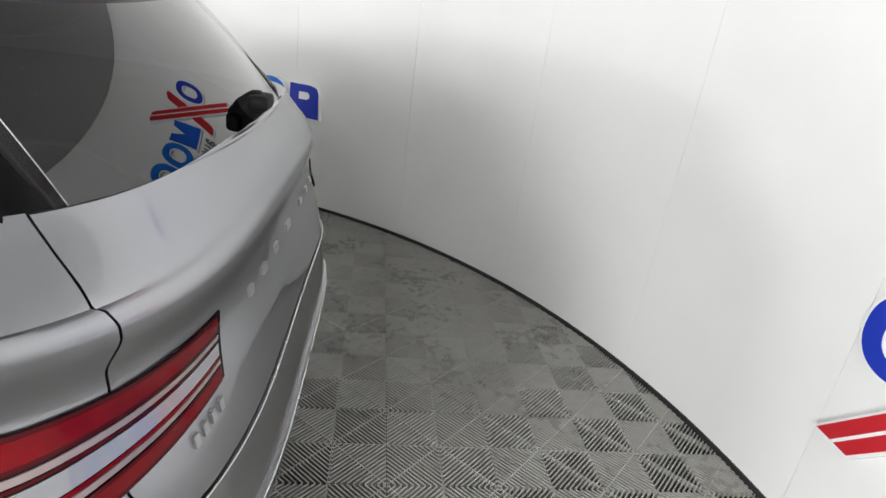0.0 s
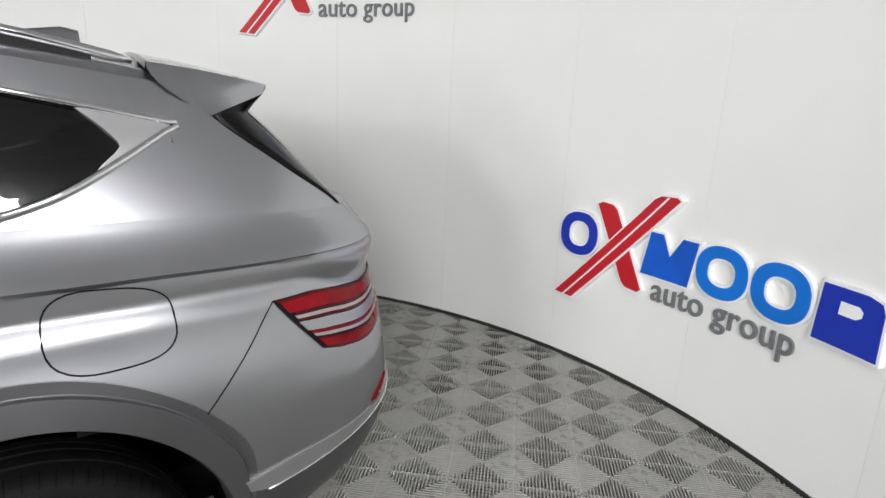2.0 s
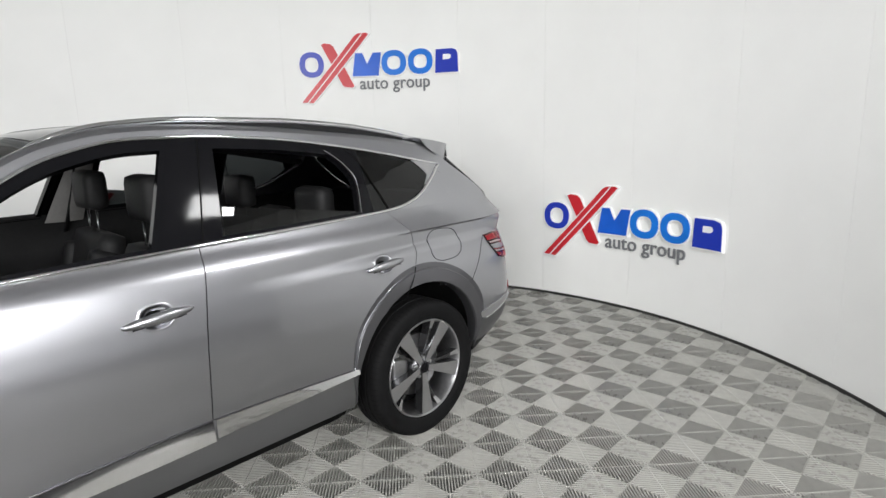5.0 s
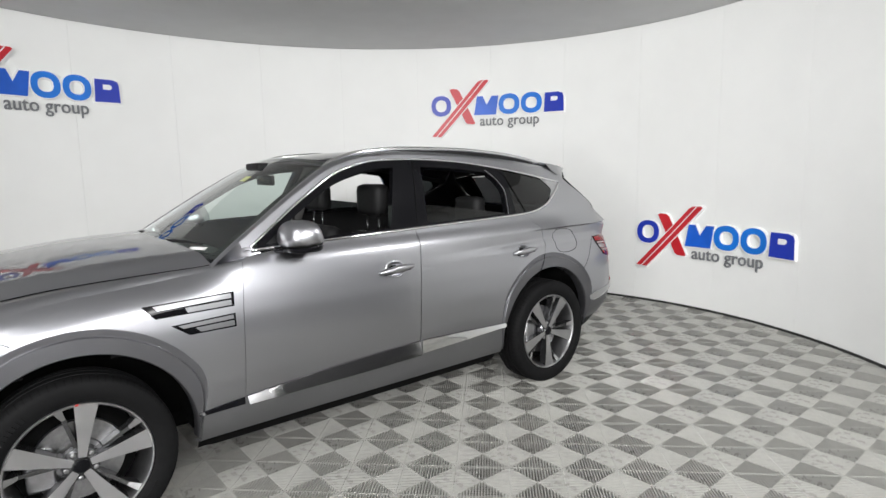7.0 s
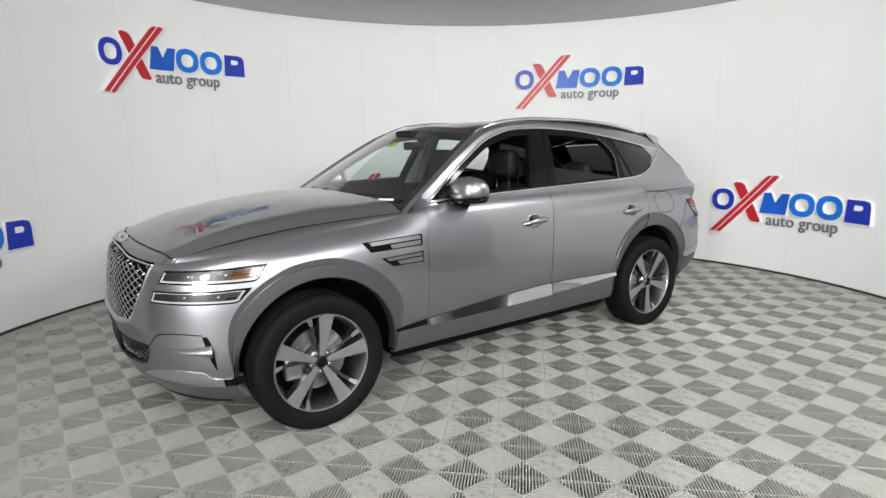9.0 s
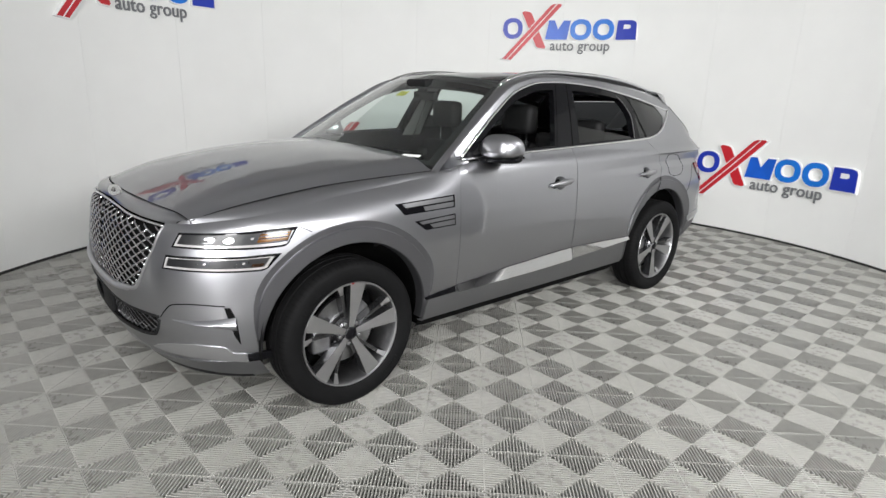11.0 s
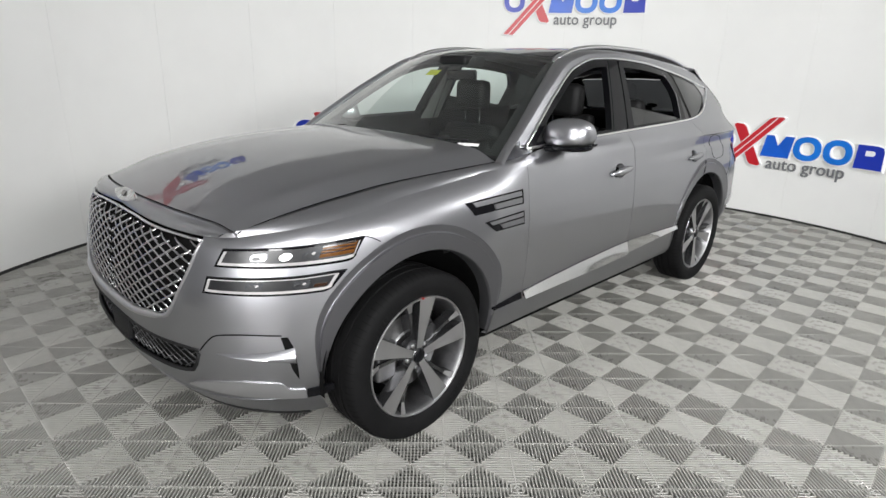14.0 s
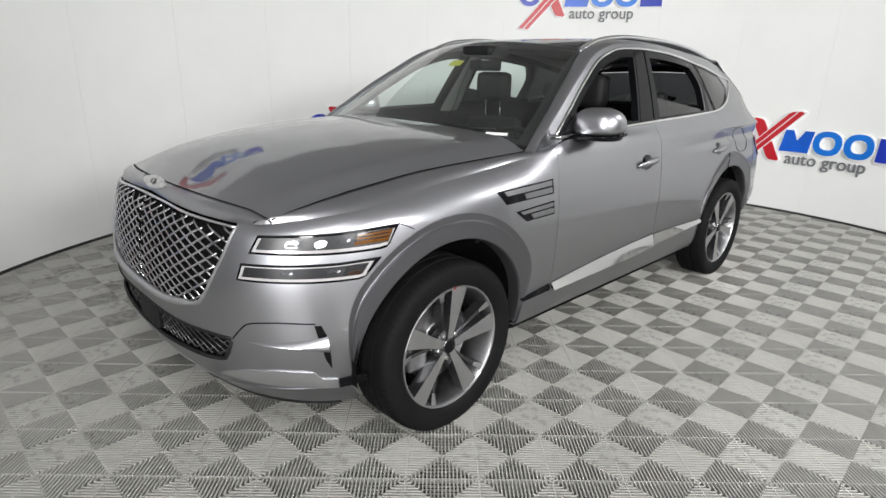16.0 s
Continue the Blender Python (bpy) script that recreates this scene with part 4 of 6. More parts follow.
band_between("pillar_cover", cp_r, cp_f, lo1, hi1, GLOSS_BLACK, 0.0, 8, 16, 0.03, "gloss black pillar cover")
band_between("quarter_glass", lambda z: np.where(z < 1.463, dlo_rear(np.clip(z, 1.255, 1.465)), -0.42) + 0.01, cp_r, lo1, hi1, GLASS_DARK, -0.004, 24, 12, 0.0, "dark privacy glass")
# black seals round the two lowered windows and the top edge of the rear glass, which stands a little above the sill
for x0, x1 in ((bp_f, flat(2.13)), (cp_f, bp_r)):
    band_between("window_seal", x0, x1, lambda x: dlo_top(x) - 0.045, hi1, GLOSS_BLACK, 0.0, 28, 3, 0.04)
    band_between("window_seal", x0, x1, lo1, lambda x: dlo_low(x) + 0.018, GLOSS_BLACK, 0.0, 28, 3, 0.04)
    band_between("window_seal", lambda z, f=x1, w=0.028 if x1 is not bp_r else 0.006: f(z) - w, x1, lambda x: dlo_low(x) + 0.018, lambda x: dlo_top(x) - 0.03, GLOSS_BLACK, 0.0, 4, 8, 0.04)
    band_between("window_seal", x0, lambda z, f=x0: f(z) + 0.024, lambda x: dlo_low(x) + 0.018, lambda x: dlo_top(x) - 0.03, GLOSS_BLACK, 0.0, 4, 8, 0.04)
band_between("rear_door_glass", lambda z: cp_f(z) + 0.02, lambda z: bp_r(z) - 0.02, lambda x: dlo_low(x) + 0.015, lambda x: dlo_low(x) + 0.022 + 0.115 * np.clip((x - 0.28) / 0.72, 0, 1), GLASS_DARK, -0.012, 14, 4, 0.0)
band_between("door_header", flat(-0.40), flat(2.13), lambda x: dlo_top(x) - 0.02, lambda x: dlo_top(x) + 0.022, BLACK, -0.024, 60, 3, 0.0)
line_on("pillar_gap", [(1.118, 1.222), (1.108, 1.26), (1.07, 1.42), (1.035, 1.57), (1.018, 1.64)], DARK, car, 0.0035, 0.003, house)
# bright bead drawn in place of the reflection along the door frame's edge
line_on("seal_edge", [(float(cp_f(z)) + 0.012, z) for z in np.linspace(1.262, 1.575, 24)], STEEL, car, 0.0013, 0.001, house)
line_on("pillar_gap", smooth_path([(0.092, 1.25), (0.135, 1.36), (0.192, 1.50), (0.235, 1.555), (0.275, 1.58)], 20), DARK, car, 0.003, 0.0, house)
band_between("mirror_sail", flat(1.96), flat(2.15), lo1, hi1, BLACK, -0.002, 10, 6, 0.02)
line_on("window_surround", [(x, float(dlo_top(x)) + 0.004) for x in np.linspace(-0.43, 2.17, 80)], CHROME, car, 0.0085, 0.002, house, label="chrome window surround")
line_on("window_surround", [(x, float(dlo_low(x)) - 0.004) for x in np.linspace(2.17, -0.43, 80)], CHROME, car, 0.0095, 0.003, house, label="chrome window surround")
tip_in = cub([1.34, 1.36, 1.385, 1.414, 1.45, 1.48, 1.5], [-0.215, -0.235, -0.262, -0.293, -0.268, -0.235, -0.21])
band_between("surround_tip", lambda z: np.where(z < 1.463, dlo_rear(np.clip(z, 1.30, 1.465)), -0.42) - 0.002, tip_in, dlo_low, dlo_top, SATIN_GREY, 0.0015, 14, 12, 0.006, "satin chrome corner of the window surround")

# ---- tail: spoiler, glass, black side blades ----
SP_J, SP_M, SP_B = np.array((-0.385, 0.590, 1.618)), np.array((-0.415, 0.630, 1.557)), np.array((-0.528, 0.644, 1.489))
SP_T, SP_L = np.array((-0.735, 0.490, 1.580)), np.array((-0.722, 0.494, 1.552))
GLASS_TOP = lambda w: np.array((-0.652 - 0.055 * (1 - w * w), 0.575 * w, 1.497 + 0.022 * (1 - w * w)))
GLB = lambda w: np.array((-0.905 - 0.105 * (1 - w * w), 0.638 * w, 1.212 + 0.012 * (1 - w * w)))


def glass_point(t, w):
    return GLB(w) * (1 - t) + GLASS_TOP(w) * t + np.array((-0.008, 0, 0.0045)) * 4 * t * (1 - t)


def spoiler_top(t, w):
    e = SP_J * (1 - t) + SP_T * t + np.array((0, 0.010, 0.004)) * 4 * t * (1 - t)
    xc, zc = -0.41 - 0.385 * t, 1.664 - 0.064 * t + 0.006 * 4 * t * (1 - t)
    return np.array((e[0] + (xc - e[0]) * (1 - w * w), e[1] * w, e[2] + (zc - e[2]) * (1 - abs(w) ** 2.4)))


def spoiler_low(w):
    """The lower rear edge of the spoiler."""
    p = spoiler_top(1, w)
    return np.array((p[0] + 0.012, p[1] * 1.005, p[2] - 0.026))


bm = bmesh.new()
ws = np.linspace(-1, 1, 45)
R = [[spoiler_top(t, w) for w in ws] for t in np.linspace(0, 1, 14)]
R.insert(0, [p - np.array((-0.002, 0, 0.02)) for p in R[0]])
R.append([spoiler_top(1, w) * 0.5 + spoiler_low(w) * 0.5 + np.array((-0.004, 0, 0)) for w in ws])
R.append([spoiler_low(w) for w in ws])
grid(bm, R)
for sy in (1, -1):
    rows2 = []
    for t in np.linspace(0, 1, 12):
        row = []
        for v in np.linspace(0, 1, 8):
            f = SP_J * (1 - v) ** 2 + (2 * SP_M - 0.5 * SP_J - 0.5 * SP_B) * 2 * v * (1 - v) + SP_B * v * v
            r = SP_T * (1 - v) + SP_L * v
            top = spoiler_top(t, 1)
            p = (f * (1 - t) + r * t) + (top - (SP_J * (1 - t) + SP_T * t)) * (1 - v) + np.array((0, 0.008, 0)) * 16 * t * (1 - t) * v * (1 - v)
            row.append((p[0], p[1] * sy, p[2]))
        rows2.append(row)
    grid(bm, rows2)
tidy(bm, 1e-4)
bmesh.ops.recalc_face_normals(bm, faces=bm.faces)
sharp(part("spoiler", bm, PAINT, body), 30)
bm = bmesh.new()
grid(bm, [[spoiler_low(w) + (GLASS_TOP(w) + np.array((0.01, 0, 0.004)) - spoiler_low(w)) * t for w in ws] for t in np.linspace(0, 1, 5)])
part("spoiler_underside", bm, BLACK, body)
bm = bmesh.new()
R = [[glass_point(t, w) for w in np.linspace(-0.955, 0.955, 31)] for t in np.linspace(0, 1, 16)]
grid(bm, R)
bmesh.ops.recalc_face_normals(bm, faces=bm.faces)
face_out(part("rear_window", bm, GLASS_REAR, car, "dark tinted rear window"), (-0.8, 0, 0.5))
for sy in (1, -1):
    bm = bmesh.new()
    rows2 = []
    for t in np.linspace(0, 1, 16):
        z = 1.215 + 0.274 * t
        a, b = house(float(gate_edge(z)), z), glass_point(t, 0.95)
        mid = a * 0.5 + b * 0.5 + np.array((-0.006, 0.010, 0.004))
        rows2.append([(p[0], p[1] * sy, p[2]) for p in (a + np.array((0.002, -0.012, -0.004)), a + np.array((-0.004, 0, 0)), a * 0.75 + b * 0.25 + np.array((-0.005, 0.007, 0.003)), mid, a * 0.25 + b * 0.75 + np.array((-0.004, 0.007, 0.003)), b, b - np.array((-0.01, 0.0, 0.01)))])
    grid(bm, rows2)
    # the piece between the spoiler's lower edge and the blade
    top = [SP_B * (1 - k) + SP_L * k for k in np.linspace(0, 1, 9)]
    end = [glass_point(1, 0.95), GLASS_TOP(0.95), spoiler_low(0.95)]
    A, C = house(float(gate_edge(1.489)), 1.489), glass_point(1, 0.95)
    grid(bm, [[(q[0], q[1] * sy, q[2]) for q in (p + np.array((0, -0.001, -0.001)), p * 0.5 + (A * (1 - k) + C * k) * 0.5 + np.array((0, -0.006, 0)), A * (1 - k) + C * k)] for p, k in zip(top, np.linspace(0, 1, 9))])
    tidy(bm, 1e-4)
    bmesh.ops.recalc_face_normals(bm, faces=bm.faces)
    part("tail_blade", bm, BLADE, car, "gloss black blade beside the rear window")
    bm = bmesh.new()
    tube(bm, [Vector(glass_point(t, 0.953)) * 1.0 + Vector((-0.003, 0.001, 0.002)) for t in np.linspace(0, 1, 20)], 0.0009, 6)
    if sy < 0:
        for v in bm.verts:
            v.co.y *= -1
    part("glass_edge", bm, STEEL, car)
# strip under the glass that joins it to the tailgate
bm = bmesh.new()
R = []
TS = np.linspace(-1.00, S_REAR, 24)
TP = on_hull(TS, hull_top(TS) - GAP)
for k, p in enumerate(TP):
    w = 1 - k / 23
    R.append((p, GLB(w)))
full = [[p, (p + g) / 2 + np.array((-0.006, 0, 0.004)), g] for p, g in R]
full = full + [[q * np.array((1, -1, 1)) for q in r] for r in full[::-1][1:]]
grid(bm, full)
bmesh.ops.recalc_face_normals(bm, faces=bm.faces)
part("tailgate_top", bm, PAINT, body)
bm = bmesh.new()
lathe(bm, [(0.0, 0.045), (0.018, 0.043), (0.027, 0.03), (0.03, 0.0), (0.032, -0.02)], 20, "z")
bm.transform(Matrix.Translation((-0.985, 0, 1.262)) @ Matrix.Rotation(radians(-50), 4, "Y"))
box(bm, (-1.035, -0.035, 1.262), (-0.99, 0.05, 1.296), 0.012)
part("rear_wiper", bm, BLACK, car)

# ---- front: grille, lamps, intakes ----
gr_side = [(3.797, 0.954), (3.828, 0.882), (3.874, 0.795), (3.922, 0.711), (3.974, 0.652), (4.085, 0.629), (4.21, 0.611), (4.33, 0.606), (S_FRONT, 0.604)]
GP = smooth_path(gr_side, 40)
bm = bmesh.new()
S, Z = np.meshgrid(np.linspace(3.77, S_FRONT, 40), np.linspace(0.58, 1.0, 24), indexing="ij")
P = on_hull(S, Z, -0.05)
grid(bm, P)
grid(bm, P * np.array((1, -1, 1)), flip=True)
tidy(bm)
grille = part("grille", bm, DARK, car, "tall shield-shaped grille of crossed chrome bars")
gr_line = cub([p[0] for p in GP], [p[1] for p in GP])
for sgn in (1, -1):
    for c in np.arange(2.6, 6.4, 0.076):
        zz = np.linspace(0.59, 1.0, 120)
        ss = c + sgn * (zz - 0.55) / 0.56
        ok = (ss > 3.80) & (ss <= S_FRONT) & (zz > gr_line(np.clip(ss, 3.797, S_FRONT))) & (zz < GR_TOP(ss)) & (ss > np.interp(zz[::1], GP[::-1, 1], GP[::-1, 0]))
        if ok.sum() < 6:
            continue
        pts = on_hull(ss[ok], zz[ok], -0.012)[:: max(1, ok.sum() // 9)]
        if len(pts) < 2:
            continue
        for sy in (1, -1):
            bm = bmesh.new()
            tube(bm, [(p[0], p[1] * sy, p[2]) for p in pts], 0.0042, 6, flat=1.3)
            part("grille_bar", bm, DARK_CHROME, grille)
for sy in (1, -1):
    frame_pts = [tuple(p) for p in on_hull(GP[:, 0], GP[:, 1], 0.0)]
    bm = bmesh.new()
    tube(bm, [(p[0], p[1] * sy, p[2]) for p in frame_pts], [0.0055] * 14 + [0.009] * 6 + [0.015] * 20, 8)
    part("grille_frame", bm, SATIN_GREY, grille)
    ts = np.linspace(3.797, S_FRONT, 24)
    bm = bmesh.new()
    tube(bm, [(p[0], p[1] * sy, p[2]) for p in on_hull(ts, GR_TOP(ts) + 0.002, -0.002)], 0.006, 8)
    part("grille_frame", bm, SATIN, grille)
# winged badge on the nose
bm = bmesh.new()
out = []
for k in range(48):
    a = 2 * math.pi * k / 48
    out.append((0.125 * math.cos(a) * (1 - 0.25 * abs(math.sin(a))), 0.030 * math.sin(a)))
plate(bm, out, 0.010)
bmesh.ops.bevel(bm, geom=[e for e in bm.edges], offset=0.002, segments=1, affect="EDGES")
bm.transform(Matrix.Translation((3.766, 0, 1.029)) @ Matrix.Rotation(radians(-40), 4, "Y") @ Matrix.Rotation(radians(-90), 4, "Z"))
badge = sharp(part("badge", bm, SATIN, car, "chrome winged badge"), 30)
bm = bmesh.new()
lathe(bm, [(0.0, 0.007), (0.010, 0.006), (0.014, 0.0)], 20, "y")
bm.transform(Matrix.Translation((3.768, 0, 1.032)) @ Matrix.Rotation(radians(-40), 4, "Y") @ Matrix.Rotation(radians(-90), 4, "Z"))
part("badge_core", bm, TRIM_GREY, badge)

# lower intake mesh
bm = bmesh.new()
S, Z = np.meshgrid(np.linspace(3.80, S_FRONT, 30), np.linspace(0.37, 0.56, 10), indexing="ij")
P = on_hull(S, Z, -0.04)
grid(bm, P)
grid(bm, P * np.array((1, -1, 1)), flip=True)
tidy(bm)
intake = part("lower_intake", bm, DARK, car, "black lower air intake with a diamond mesh")
for sgn in (1, -1):
    for c in np.arange(3.4, 5.0, 0.058):
        zz = np.linspace(0.385, 0.545, 30)
        ss = c + sgn * (zz - 0.44) / 0.62
        ok = in_intake(ss, zz) & (ss <= S_FRONT)
        if ok.sum() < 3:
            continue
        pts = on_hull(ss[ok], zz[ok], -0.02)[[0, -1]]
        for sy in (1, -1):
            bm = bmesh.new()
            tube(bm, [(p[0], p[1] * sy, p[2]) for p in pts], 0.0038, 5)
            part("intake_bar", bm, MESH_BLACK, intake)
bm = bmesh.new()
box(bm, (3.835, -0.10, 0.41), (3.858, 0.10, 0.52), 0.008)
part("sensor_cover", bm, BLACK, intake)

for pts in ([(q, float(IN_TOP(q))) for q in np.linspace(3.832, S_FRONT, 24)], [(q, float(IN_LOW(q))) for q in np.linspace(3.832, S_FRONT, 30)]):
    line_on("intake_rim", pts, BLACK, intake, 0.0085, -0.003)

# headlamps: two slim lines each side
U_LO, U_TOP = [(3.742, 0.874), (3.474, 0.869), (3.279, 0.873), (3.253, 0.891)], [(3.711, 0.934), (3.453, 0.940), (3.305, 0.949), (3.217, 0.953)]
L_LO, L_TOP = [(3.788, 0.776), (3.493, 0.770), (3.372, 0.771), (3.339, 0.786)], [(3.772, 0.833), (3.467, 0.834), (3.344, 0.839), (3.290, 0.840)]


def inset(lo, top, a, b, u0=0.0, u1=1.0):
    """The part of a strip between the heights a and b and the lengths u0 and u1 (0 to 1)."""
    lo, top = smooth_path(lo, 101), smooth_path(top, 101)
    k0, k1 = int(round(u0 * 100)), int(round(u1 * 100))
    A = [tuple(l * (1 - a) + t * a) for l, t in zip(lo, top)][k0:k1 + 1]
    B = [tuple(l * (1 - b) + t * b) for l, t in zip(lo, top)][k0:k1 + 1]
    return A, B


for lo, top, name in ((U_LO, U_TOP, "upper_headlamp"), (L_LO, L_TOP, "lower_headlamp")):
    shells = decal(name, lo, top, 30, GLOSS_BLACK, car, 0.003, 0.02, rows=5, label="slim clear headlamp with a bright lower edge")
    for side, sy in zip(shells, (1, -1)):
        def lens(nm, a, b, u0, u1, mat, off, label=""):
            A, B = inset(lo, top, a, b, u0, u1)
            ob = decal(nm, A, B, 16, mat, side, off, 0.006, both=False, rows=3, label=label)[0]
            if sy < 0:
                for v in ob.data.vertices:
                    v.co.y *= -1
                ob.data.flip_normals()
            return ob
        def spot(nm, u, w, a, h, mat, off, power=2.0, label=""):
            """An oval piece of a lamp, w long and h high about the point u, a."""
            low, high = smooth_path(lo, 201), smooth_path(top, 201)
            A, B = [], []
            for f in np.linspace(-0.999, 0.999, 17):
                k = int(round(min(200, max(0, 200 * (u + w * f)))))
                e = h * (1 - abs(f) ** power) ** (1 / power) + 0.002
                A.append(tuple(low[k] * (1 - a + e) + high[k] * (a - e)))
                B.append(tuple(low[k] * (1 - a - e) + high[k] * (a + e)))
            ob = decal(nm, A, B, 16, mat, side, off, 0.004, both=False, rows=3, label=label)[0]
            if sy < 0:
                for v in ob.data.vertices:
                    v.co.y *= -1
                ob.data.flip_normals()
            return ob
        lens("housing", 0.16, 0.90, 0.04, 0.93, LAMP_DARK, 0.0045)
        lens("light_guide", 0.09, 0.24, 0.03, 0.965, WHITE_LENS, 0.0065, "white light guide along the lamp")
        lens("light_guide", 0.10, 0.88, 0.022, 0.045, WHITE_LENS, 0.0065)
        if name == "upper_headlamp":
            lens("turn_signal", 0.34, 0.86, 0.69, 0.95, AMBER, 0.0062, "amber turn signal lens")
            for a in (0.50, 0.66, 0.80):
                lens("signal_rib", a, a + 0.07, 0.69, 0.94, AMBER_DARK, 0.007)
            lens("light_guide", 0.20, 0.84, 0.955, 0.968, WHITE_LENS, 0.0066)
            spot("lit_diode", 0.455, 0.042, 0.54, 0.17, LAMP_ON, 0.0075, label="lit white diode")
            for u in (0.28, 0.625):
                spot("projector", u, 0.058, 0.56, 0.19, LENS_GREY, 0.0070, 4.0)
                spot("projector_core", u - 0.012, 0.034, 0.50, 0.10, LAMP_DARK, 0.0078, 4.0)
                spot("projector_eye", u + 0.014, 0.012, 0.60, 0.07, WHITE_LENS, 0.0084)
        else:
            lens("light_guide", 0.84, 0.90, 0.025, 0.93, WHITE_LENS, 0.0065)
            lens("light_guide", 0.12, 0.88, 0.925, 0.948, WHITE_LENS, 0.0065)
            lens("turn_signal", 0.30, 0.48, 0.80, 0.90, AMBER_DARK, 0.0062)
            for u in (0.37, 0.70):
                spot("projector", u, 0.062, 0.53, 0.20, LENS_GREY, 0.0070, 4.0)
                spot("projector_core", u - 0.012, 0.037, 0.47, 0.10, LAMP_DARK, 0.0078, 4.0)
                spot("projector_eye", u + 0.016, 0.012, 0.57, 0.07, WHITE_LENS, 0.0084)
    brim = [(s, z) for s, z in smooth_path(lo, 24)]
    line_on("lamp_rim", brim, GLOSS_BLACK, car, 0.003, 0.002)
    line_on("lamp_rim", [tuple(p) for p in smooth_path(top, 24)], BLACK, car, 0.003, 0.001)

# bumper: corner vents, fins, lower blade, lip
line_on("bumper_crease", smooth_path([(3.826, 0.538), (3.797, 0.574), (3.759, 0.608), (3.725, 0.615), (3.653, 0.619), (3.527, 0.611)], 30), DARK, body, 0.003, -0.001)
decal("corner_vent", [(3.479, 0.418), (3.499, 0.462), (3.509, 0.518), (3.519, 0.558), (3.530, 0.604)], [(3.477, 0.417), (3.478, 0.462), (3.482, 0.517), (3.486, 0.557), (3.506, 0.603)], 14, DARK, car, 0.0015, 0.01, label="black slot at the bumper's corner")
for sy in (1, -1):
    bm = bmesh.new()
    S = np.linspace(3.759, 3.485, 24)
    R = []
    for k, s in enumerate(S):
        f = k / 23
        h = 0.006 + 0.020 * f + 0.014 * f ** 4
        d = 0.003 + 0.028 * f ** 0.8
        z0 = 0.532 - 0.010 * f
        R.append([on_hull(s, z0 + h, -0.003), on_hull(s, z0 + h * 0.5, d * 0.8), on_hull(s, z0 - h * 0.1, d), on_hull(s, z0 - h * 0.35, d * 0.85), on_hull(s, z0 - h * 0.9, -0.003)])
    R = [[(p[0], p[1] * sy, p[2]) for p in r] for r in R]
    grid(bm, R)
    bm.faces.new([bm.verts.new(p) for p in R[-1]])
    bmesh.ops.recalc_face_normals(bm, faces=bm.faces)
    sharp(part("bumper_fin", bm, PAINT, body), 50)
decal("front_blade", [(3.918, 0.366), (3.76, 0.354), (3.627, 0.342), (3.472, 0.318)], [(3.917, 0.368), (3.871, 0.389), (3.784, 0.411), (3.679, 0.420), (3.56, 0.409), (3.541, 0.403), (3.519, 0.373), (3.462, 0.365)], 44, SATIN_GREY, body, 0.006, 0.012, rows=4, label="bright lower blade of the bumper")
decal("blade_tip", [(3.467, 0.321), (3.405, 0.325), (3.354, 0.337)], [(3.457, 0.363), (3.401, 0.369), (3.352, 0.370)], 10, GLOSS_BLACK, body, 0.007, 0.012, label="gloss black end of the blade")
panel("front_lip", flat(3.42), flat(S_FRONT + GAP), lambda s: cub([3.3, 3.5, 3.8, 4.5], [0.215, 0.215, 0.24, 0.25])(s), flat(0.325), 60, 8, SILVER_DARKER, gap=0.0, off=0.004, sides="bt")
panel("lip_edge", flat(3.5), flat(S_FRONT + GAP), lambda s: cub([3.3, 3.5, 3.8, 4.5], [0.205, 0.205, 0.225, 0.235])(s), lambda s: cub([3.3, 3.5, 3.8, 4.5], [0.215, 0.222, 0.25, 0.26])(s), 50, 4, BLACK, gap=0.0, off=0.006, sides="bt")

# ---- flanks: vents, bright strips, handles, fuel flap, seams ----
VENTS = (([(2.650, 0.945), (2.301, 0.951)], [(2.700, 1.004), (2.296, 1.020)], ((0.10, 0.965, 0.58, 0.90, SILVER_DARKER), (0.40, 0.965, 0.10, 0.46, SILVER_DARKER))),
         ([(2.515, 0.851), (2.301, 0.853)], [(2.590, 0.905), (2.301, 0.918)], ((0.08, 0.955, 0.62, 0.90, SILVER_DARKER), (0.26, 0.955, 0.12, 0.50, SILVER_DARKER))))
for lo, top, bars in VENTS:
    plates = decal("fender_vent", lo, top, 16, GLOSS_BLACK, car, 0.0015, 0.012, rows=4, label="slim black fender vent with silver bars")
    for side, sy in zip(plates, (1, -1)):
        for u0, u1, a, b, mat in bars:
            A, B = inset(lo, top, a, b, u0, u1)
            ob = decal("vent_bar", A, B, 14, mat, side, 0.0055, 0.008, both=False)[0]
            if sy < 0:
                for v in ob.data.vertices:
                    v.co.y *= -1
                ob.data.flip_normals()

for x0, x1 in ((0.475, 1.195), (1.208, 2.270), (2.285, 2.50)):
    xs = np.linspace(x0, x1, 24)
    lo = [(x, float(cub([0.46, 1.6, 2.26, 2.5], [0.506, 0.462, 0.457, 0.452])(x))) for x in xs]
    top = [(x, float(sill_top(x)) - 0.003) for x in xs]
    decal("sill_strip", lo, top, 24, CHROME if x0 < 2 else GLOSS_BLACK, body, 0.006, 0.014, rows=5, off_low=0.018 if x0 < 1 else 0.030 if x0 < 2 else 0.014, label="mirror-bright strip along the sill")


